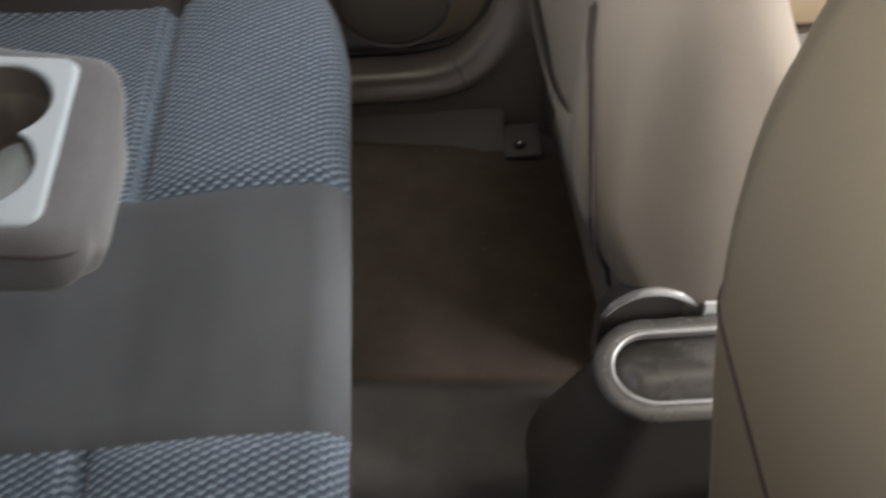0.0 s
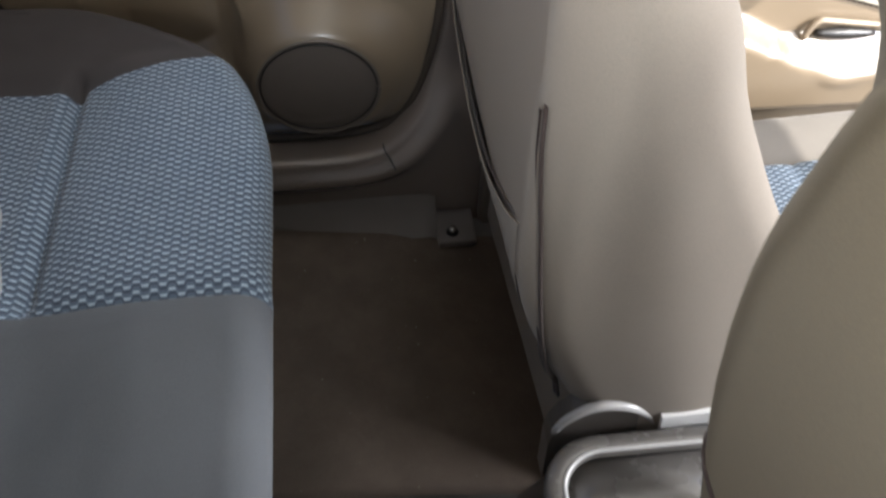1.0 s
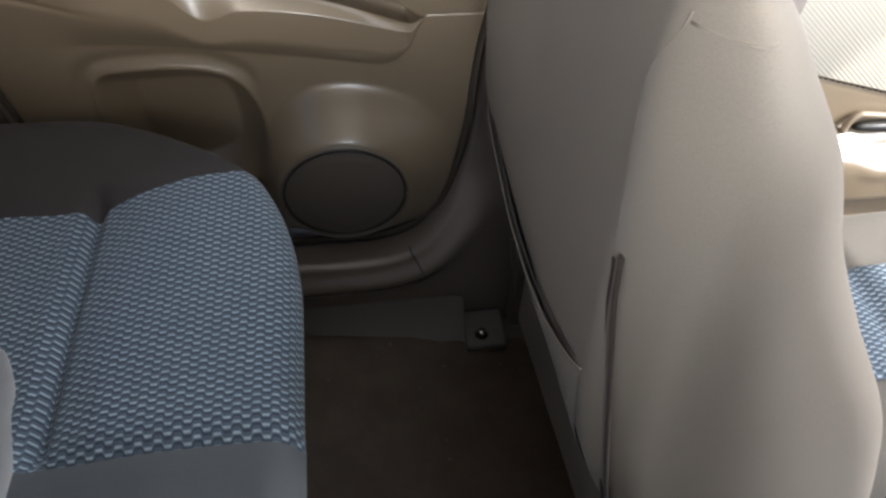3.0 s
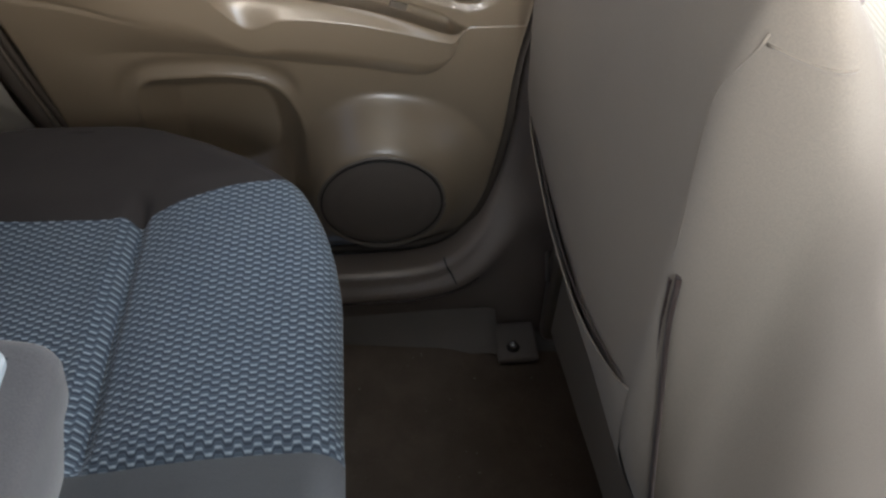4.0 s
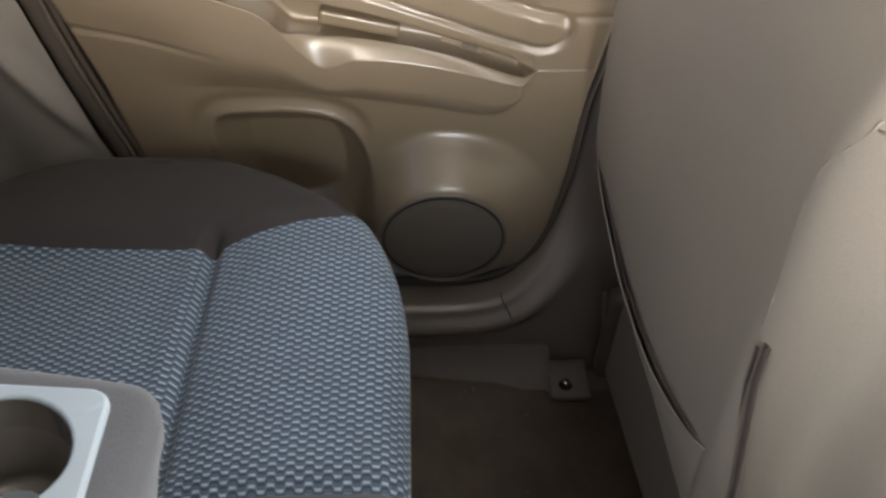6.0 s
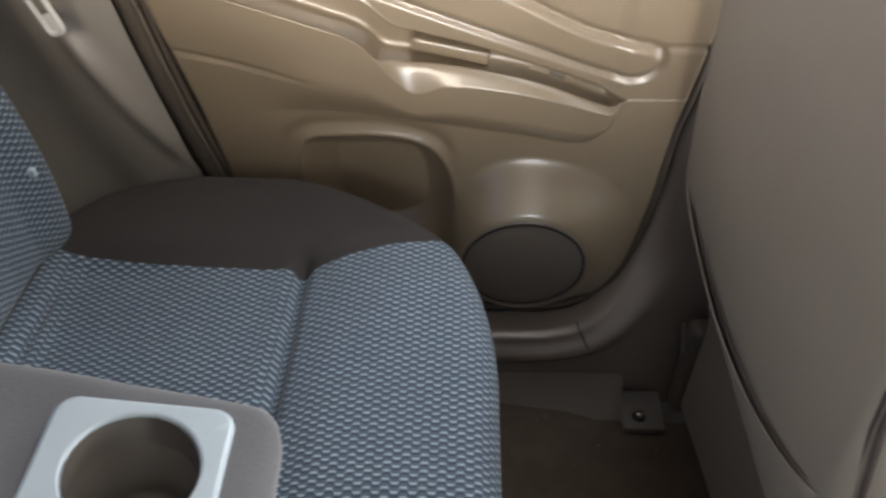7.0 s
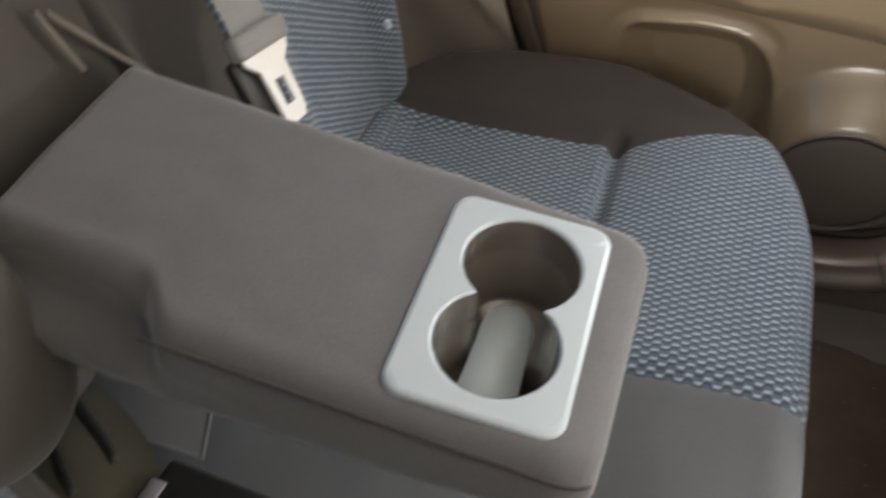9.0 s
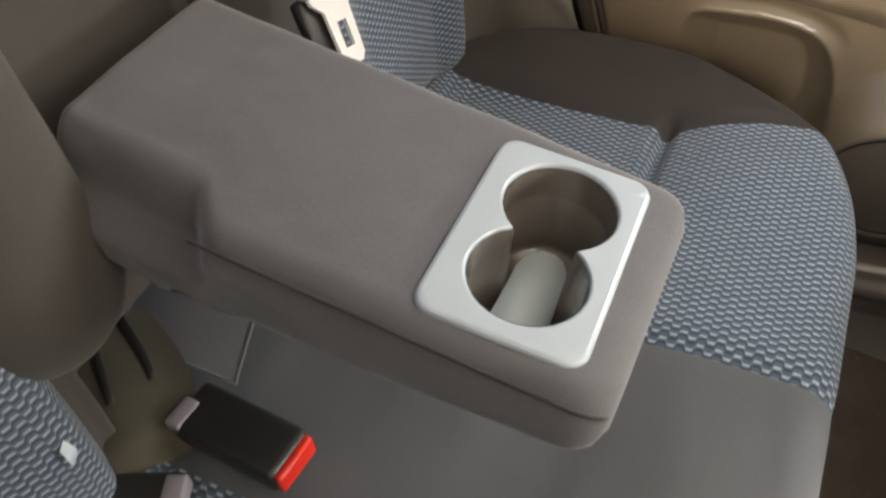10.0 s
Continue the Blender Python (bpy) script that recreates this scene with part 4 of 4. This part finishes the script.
def front_seat(cover_mat, label, shift, inner, taper, rise, flip):
    seat = thing("front_seat", label, "car seat", TILT, "front seats")
    part("backrest", grid_mesh("backrest", lambda u, v: seat_back(u, v, inner, taper), 150, 90, True, True), cover_mat, seat)

    def on_back(y, z, off=0.0):
        """A place on the rear face of the backrest at y, z."""
        v = (z - 0.15) / 0.805
        pts = [seat_back(0.25 + 0.5 * k / 240, v, inner, taper) for k in range(241)]
        best = min(pts, key=lambda p: abs(p[1] - y) + (0.5 if p[0] > pts[120][0] + 0.03 else 0.0))
        return (best[0] - off, y, z)

    gap = curve(inner, 0.70) - 0.088
    brim = [(0.116, 0.592), (0.17, 0.562), (0.24, 0.536), (0.32, 0.518), (0.40, 0.509), (0.50, 0.513), (0.556, 0.522)]

    def pocket(u, v):
        y = max(0.122 + gap, curve(inner, 0.60 + rise) + 0.03) + (0.432 - gap) * u * 0.98
        z = 0.34 + (curve(brim, y - gap * (1 - u)) + rise - 0.34) * v
        x = on_back(y, z)[0]
        return (x - 0.0005 - 0.0035 * math.sin(math.pi * min(1.0, max(0.0, u))) ** 0.4 - 0.006 * step(v, 0.7, 1.0) * math.sin(math.pi * u) ** 0.6, y, z)

    if flip:
        line = [on_back(curve(inner, 0.68) + 0.012 + 0.36 * t, 0.680 - 0.02 * math.sin(math.pi * t), 0.0) for t in np.linspace(0.0, 1.0, 40)]
        part("pocket_edge", tube("pocket_edge", line, 0.0018, 6), SEAM, seat, "dark pocket edge")
    else:
        part("pocket", grid_mesh("pocket", pocket, 40, 18), cover_mat, seat)
        rim = [pocket(k / 40, 1.0) for k in range(41)]
        part("pocket_hem", tube("pocket_hem", rim, 0.0008, 8), cover_mat, seat)
        part("pocket_slot", tube("pocket_slot", [(x + 0.0045, y, z + 0.0025) for x, y, z in rim], 0.0011, 6), SEAM, seat, "dark slot of the pocket")
    raw = [on_back(gap + curve([(0.34, 0.108), (0.38, 0.100), (0.42, 0.086), (0.50, 0.080), (0.60, 0.0930), (0.66, 0.102), (0.72, 0.111)], z), z, 0.0006) for z in np.linspace(0.722, 0.34, 60)]
    low = [tuple(sum(p[c] for p in raw[max(0, k - 5):k + 6]) / len(raw[max(0, k - 5):k + 6]) for c in range(2)) + (raw[k][2],) for k in range(60)]
    for off in (-0.0042, 0.0042) if not flip else ():
        part("zip_edge", tube("zip_edge", [(x, y + off, z - (0.008 if off > 0 else 0.0)) for x, y, z in low], 0.0019, 6), SEAM, seat, "dark brown zip edge")
    if not flip:
        part("zip_tape", tube("zip_tape", [(x + 0.0012, y, z) for x, y, z in low], 0.0034, 6, 0.4, (1, 0, 0)), SEAM, seat, "brown zip tape")
    seam = [on_back(0.119 + gap + 0.003 * math.sin(z * 40) - 0.020 * step(z, 0.83, 0.89), z) for z in np.linspace(0.728, 0.885, 22)]
    if not flip:
        part("seam", tube("seam", [(x + 0.0006, y, z) for x, y, z in seam], 0.0008, 6), cover_mat, seat, "raised seam")
        level = [seat_back(k / 400, 0.907, inner, taper) for k in range(401)]
        side = [min((p for p in level if p[1] < 0.2), key=lambda p: abs(p[0] - x)) for x in np.linspace(0.139, 0.20, 16)]
        part("seam", tube("seam", [(x, y, z - 0.010 * k * k / 225) for k, (x, y, z) in enumerate(side)], 0.0009, 6), cover_mat, seat, "raised seam")
    if not flip:
        hump = [(0.181, 0.330), (0.1835, 0.3525), (0.1905, 0.3715), (0.2005, 0.3845), (0.216, 0.396), (0.235, 0.397), (0.257, 0.3885), (0.2785, 0.3665), (0.294, 0.331)]
        part("hinge_cover", slab("hinge_cover", [(0.185, 0.25)] + hump + [(0.30, 0.25)], 0.054, 0.078), CONSOLE, seat, "dark plastic hinge cover")
        part("hinge_trim", tube("hinge_trim", [(p.x, 0.056, p.y) for p, _ in spline(hump[1:], 40)], lambda t: 0.0028 + 0.0026 * math.sin(math.pi * t) ** 0.6, 10), GLEAM_GREY, seat, "shiny rounded edge of the hinge cover, pale for its gleam")
        # White piece: the sunlit spot beside the hinge is in its colour.
        part("hinge_glint", slab("hinge_glint", [(0.288, 0.348), (0.284, 0.381), (0.345, 0.386), (0.350, 0.362), (0.306, 0.360), (0.298, 0.348), (0.295, 0.326)], 0.046, 0.066), TONGUE, seat, "hinge cap, white for the sun on it")
        part("hinge_slot", slab("hinge_slot", [(0.300, 0.32), (0.307, 0.359), (0.349, 0.361), (0.352, 0.30)], 0.056, 0.066), BLACK, seat, "black slot under the hinge cap")
    if not flip:

        def skirt(u, v):
            """Lower edge of the cover, drawn in under the backrest."""
            y = 0.085 + 0.520 * u
            low = curve([(0.08, 0.190), (0.20, 0.163), (0.35, 0.130), (0.46, 0.105), (0.61, 0.070)], y)
            q = min(1.0, v / 0.7)
            z = 0.305 + (low - 0.305) * math.sin(q * math.pi / 2) if v < 0.7 else low + 0.02 * (v - 0.7) / 0.3
            x = along([(0.0, 0.226), (0.2, 0.2215), (0.5, 0.2185), (0.62, 0.2185), (0.7, 0.222), (0.76, 0.230), (1.0, 0.30)], v)
            turn = max(0.0, 0.03 - (y - 0.085), 0.03 - (0.605 - y)) / 0.03
            return (x + 0.03 * (1 - math.sqrt(max(0.0, 1 - turn**2))), y, z + 0.003 * noise.noise((y * 14, 2, v * 3)))

        part("lower_cover", grid_mesh("lower_cover", skirt, 60, 30), cover_mat, seat)
        rail = part("frame_rail", box(0.207, 0.32, 0.582, 0.618, 0.05, 0.240, 0.016, 4), GREY, seat, "dark lower corner of the seat frame")
        part("worn_edge", tube("worn_edge", [(0.204, 0.614, 0.226), (0.204, 0.606, 0.208), (0.204, 0.592, 0.188)], 0.0034, 8), PALE_GREY, rail, "worn grey edge of the seat frame")

    def cushion(u, v):
        x = 0.42 + 0.48 * v
        y, z = rrect(u, 0.205, 0.07, 0.05)
        e = math.sqrt(max(0.01, 1 - abs(2 * v - 1) ** 6))
        return (x, 0.335 + y * (0.9 + 0.1 * e), 0.245 + z * (0.7 + 0.3 * e) + 0.03 * v)

    part("cushion", grid_mesh("cushion", cushion, 64, 40, True, True), PALE_GREY, seat, "light grey cloth seat cushion side")
    part("knit_panel", grid_mesh("knit_panel", lambda u, v: (0.43 + 0.44 * v, 0.255 + 0.165 * u, 0.326 + 0.03 * v - 0.008 * step(abs(2 * u - 1), 0.9, 1.0) - 0.006 * math.exp(-((v - 0.35) / 0.02) ** 2) - 0.05 * step(abs(2 * v - 1), 0.92, 1.0)), 20, 40, uv=lambda u, v: (0.44 * v, 0.165 * u)), KNIT, seat, "blue-grey patterned knit cushion panel")
    part("base", box(0.27, 0.85, 0.14, 0.62, 0.0, 0.19, 0.02), BLACK, seat, "black seat base")
    seat.matrix_world = TILT @ Matrix.Translation((shift, 0, 0))
    if flip:
        seat.matrix_world = TILT @ Matrix.Translation((shift, 2 * MID, 0)) @ Matrix.Diagonal((1, -1, 1, 1))
    return seat


front_seat(TAUPE, "taupe cloth front seat with back pocket and zip", 0.0, LEFT_INNER, 0.0, 0.0, False)
front_seat(TAUPE_SHADED, "cloth front seat with back pocket and zip, olive-dark for shade", 0.045, RIGHT_INNER, 0.06, 0.10, True)


# ---- console between the front seats ----
console = thing("centre_console", "dark grey plastic console end with an open cup holder", "console", TILT)


def console_point(u, v):
    """Section round the console, from the rim down to the tunnel."""
    t = v ** 1.2
    cx, cy = 0.29 - 0.01 * t, -0.014
    hx, hy = 0.122 + 0.075 * t, 0.049 + 0.050 * t
    y, x = rrect(u, hy, hx, min(hy * 0.98, 0.048 + 0.045 * t))
    z = 0.362 - 0.30 * v + 0.02 * math.sin(math.pi * v)
    return (cx + x, cy + y, z)


part("body", grid_mesh("body", console_point, 72, 20, True), CONSOLE, console)
rim_loop = [console_point((k + 18) % 72 / 72, 0.0) for k in range(73)]
part("rim", tube("rim", [(x * 0.97 + 0.29 * 0.03, y * 0.93 - 0.014 * 0.07, z + 0.002) for x, y, z in rim_loop], 0.0115, 14, 0.55), SHOULDER, console, "sloping dark grey rim")
part("inner_lip", tube("inner_lip", [(0.29 + (x - 0.29) * 0.915, -0.014 + (y + 0.014) * 0.80, z + 0.0065) for x, y, z in rim_loop], 0.0024, 10), GLEAM_GREY, console, "thin shiny lip round the well, pale for its gleam")
part("well", grid_mesh("well", lambda u, v: (lambda p: (0.29 + (p[0] - 0.29) * (0.92 - 0.12 * v), -0.014 + (p[1] + 0.014) * (0.86 - 0.1 * v), 0.36 - 0.075 * v))(console_point(u, 0.0)), 72, 8, True, True), SHOULDER, console, "dark open well")


# ---- seat belts ----
belt = thing("seat_belt", "grey seat belt with steel tongue hanging beside the armrest", "seat belt", TILT)
HANG = pose(-0.520, 0.180, 0.750, -24, 14, 90)  # x across the strap, z up along it
part("webbing", grid_mesh("webbing", lambda u, v: (-0.025 + 0.050 * u, 0.003 * math.cos(math.pi * (u - 0.5)) + 0.02 * v * v, 0.010 + 0.36 * v), 8, 24), WEBBING, belt).matrix_local = HANG
part("sleeve", box(-0.034, 0.034, -0.008, 0.006, -0.002, 0.016, 0.004), WEBBING, belt, "grey plastic tongue bar").matrix_local = HANG
part("keeper", box(-0.033, 0.008, 0.004, 0.016, -0.058, 0.0, 0.005), BLACK, belt, "black plastic keeper").matrix_local = HANG
tongue = bmesh.new()
outer = [tongue.verts.new((x * 0.96, 0, z * 0.70)) for x, z in ((-0.032, 0.0), (0.032, 0.0), (0.030, -0.010), (0.018, -0.022), (0.016, -0.078), (0.010, -0.086), (-0.010, -0.086), (-0.016, -0.078), (-0.018, -0.022), (-0.030, -0.010))]
hole = [tongue.verts.new((x * 0.8, 0, z * 0.70)) for x, z in ((-0.008, -0.036), (0.008, -0.036), (0.008, -0.066), (-0.008, -0.066))]
ed = [tongue.edges.new((l[k], l[(k + 1) % len(l)])) for l in (outer, hole) for k in range(len(l))]
bmesh.ops.triangle_fill(tongue, edges=ed, use_beauty=True)
ext = bmesh.ops.extrude_face_region(tongue, geom=tongue.faces[:])
bmesh.ops.translate(tongue, vec=(0, -0.003, 0), verts=[g for g in ext["geom"] if isinstance(g, bmesh.types.BMVert)])
bmesh.ops.recalc_face_normals(tongue, faces=tongue.faces[:])
tg = part("tongue", tongue, TONGUE, belt, "bright steel belt tongue with slot")
for p in tg.data.polygons:
    p.use_smooth = False
tg.matrix_local = HANG
clip = thing("belt_guide", "small bright metal belt guide loop on the quarter trim", "belt guide", TILT)
part("plate", box(-0.007, 0.007, 0.0, 0.003, -0.026, -0.004, 0.001), TONGUE, clip).matrix_local = pose(-0.562, 0.602, 0.705, 0, -18, 0)
part("loop", tube("loop", [(x, 0, z) for x, z in rect_loop(-0.0085, 0.0085, -0.027, 0.027, 0.006)] + [(0.0085, 0, 0.021)], 0.0034, 8, up=(0, 1, 0)), TONGUE, clip).matrix_local = pose(-0.562, 0.602, 0.705, 0, -18, 0)
tag = thing("white_fleck", "tiny white cloth tag on the backrest edge", "tag", TILT)
part("cloth", box(-0.004, 0.004, -0.003, 0.003, -0.005, 0.005, 0.001), PALE_BLUE, tag).matrix_local = pose(-0.562, 0.474, 0.588)

buckle = thing("belt_buckle", "black plastic seat belt buckle with red release button", "belt buckle", TILT)
part("housing", box(-0.055, 0.05, -0.024, 0.024, -0.013, 0.013, 0.007, 3), BLACK, buckle)
part("release_button", box(0.047, 0.056, -0.021, 0.021, -0.011, 0.010, 0.003), RED, buckle, "red release button")
part("label_tab", box(-0.058, -0.042, -0.024, 0.004, 0.001, 0.0140, 0.003), LILAC, buckle, "pale grey end cap")
buckle.matrix_world = TILT @ pose(-0.494, -0.074, 0.502, 0, 0, -4)
flap = thing("anchor_flap", "olive cloth flap with two slits at the seat bight", "seat flap", TILT)
def flap_point(u, v):
    a = Vector((-0.672, -0.066, 0.520)).lerp(Vector((-0.645, -0.008, 0.520)), u)
    b = Vector((-0.560, -0.146, 0.505)).lerp(Vector((-0.528, -0.088, 0.505)), u)
    p = a.lerp(b, v) + Vector((0.045, 0.012, 0)) * (u - 0.2) * math.sin(math.pi * v) * 0.5
    return (p.x, p.y, p.z + 0.004 * math.sin(6 * u) * v - 0.012 * step(v, 0.85, 1.0) + 0.006 * math.sin(math.pi * v))


part("cloth", grid_mesh("cloth", flap_point, 18, 20), FLAP, flap)
for k, end in ((0.22, 0.58), (0.66, 0.50)):
    part("slit", tube("slit", [Vector(flap_point(k, end * t)) + Vector((0, 0, 0.001)) for t in np.linspace(0.0, 1.0, 9)], lambda t: 0.0046 - 0.0012 * t, 8, 0.25), BLACK, flap, "dark slit")
tab = thing("cover_flap", "dark grey cloth flap tucked under the armrest", "seat flap", TILT)


def tuck_point(u, v):
    return (-0.668 + 0.125 * u + 0.018 * v, 0.016 - 0.058 * v + 0.004 * u, 0.515 - 0.010 * v + 0.005 * math.sin(math.pi * u))


part("cloth", grid_mesh("cloth", tuck_point, 14, 14), ARM_CLOTH, tab)
part("hem", tube("hem", [tuck_point(k / 14, 0.98) for k in range(15)] + [tuck_point(0.985, 0.98 - k / 14) for k in range(1, 14)], 0.0016, 8, 0.6), ARM_CLOTH, tab, "folded hem of the flap")
spare = thing("belt_buckle", "black seat belt buckle with pale end lying on the bench", "belt buckle", TILT)
part("housing", box(-0.050, 0.042, -0.020, 0.020, -0.011, 0.011, 0.007, 3), BLACK, spare)
part("label_tab", box(0.026, 0.044, -0.016, 0.016, -0.004, 0.0125, 0.003), LILAC, spare, "pale grey end")
spare.matrix_world = TILT @ pose(-0.548, -0.150, 0.489, 0, 0, 24)
# White leaf added where the knit catches a glint.
glint_leaf = thing("white_fleck", "small white leaf on the blue knit backrest, for a glint", "tag", TILT)
part("cloth", grid_mesh("cloth", lambda u, v: (0.004 * math.sin(3 * v), (u - 0.5) * 0.010 * (1 - 0.5 * abs(v - 0.4)), (v - 0.5) * 0.016 + 0.004 * u), 6, 6), PALE_BLUE, glint_leaf).matrix_local = pose(-0.551, -0.164, 0.579, 0, -20, 0)


# ---- front left door, seen past the seat ----
fdoor = thing("front_door", "sunlit beige front door panel with fabric insert and pull", "car door", TILT)
F_REST = [(0.40, 0.40), (0.62, 0.33), (0.72, 0.275), (0.796, 0.224), (0.88, 0.232), (1.1, 0.222), (1.5, 0.21)]


def stitch_z(x):
    return 0.415 - 0.29 * (x - 0.618)


def fdoor_point(u, v):
    x, z = 0.36 + 1.1 * u, -0.16 + 0.95 * v
    rest = curve(F_REST, x)
    top = 0.300 - 0.02 * (x - 0.75)
    h = 0.048 * step(z, 0.172, 0.190) * (1 - step(z, rest, max(rest + 0.02, top))) if rest < top else 0.048 * step(z, 0.172, 0.190) * (1 - step(z, rest - 0.01, rest + 0.02))
    h += 0.014 * step(0.175 - z, 0.0, 0.12)
    h += 0.016 * step(top + 0.004 - z, 0.0, 0.004) * step(z, rest, rest + 0.03)
    h += 0.003 * step(stitch_z(x) - z, -0.004, 0.004) - 0.001 * math.exp(-((z - stitch_z(x)) / 0.004) ** 2)
    return (x, 0.730 - h, z)


part("door_card", grid_mesh("door_card", fdoor_point, 130, 140), BEIGE, fdoor)
part("fabric_insert", grid_mesh("fabric_insert", lambda u, v: (0.42 + 0.9 * u, 0.721, stitch_z(0.42 + 0.9 * u) + 0.006 + 0.20 * v), 30, 110), PALE, fdoor, "pale ribbed fabric insert")
for k in range(44):
    x = 0.50 + 0.011 * k
    part("stitch", tube("stitch", [(x, 0.7265, stitch_z(x)), (x + 0.0065, 0.7265, stitch_z(x + 0.0065))], 0.0009, 5), SEAM, fdoor)
arch = [(0.735 + 0.020 * (1 - math.cos(a)), 0.716, 0.305 + 0.032 * math.sin(a)) for a in np.linspace(0, math.pi / 2, 12)] + [(0.755 + 0.012 * k, 0.716, 0.337 - 0.0016 * k) for k in range(1, 14)]
pull = part("pull_bezel", tube("pull_bezel", arch, 0.0055, 8), BROWN, fdoor, "brown-grey bezel of the pull")
part("pull_slot", tube("pull_slot", [(0.752 + 0.10 * k / 10, 0.716, 0.313 - 0.004 * k / 10) for k in range(11)], lambda t: 0.0095 * math.sin(math.pi * min(0.95, max(0.05, t))) ** 0.3, 10), BLACK, fdoor, "dark slot of the pull")
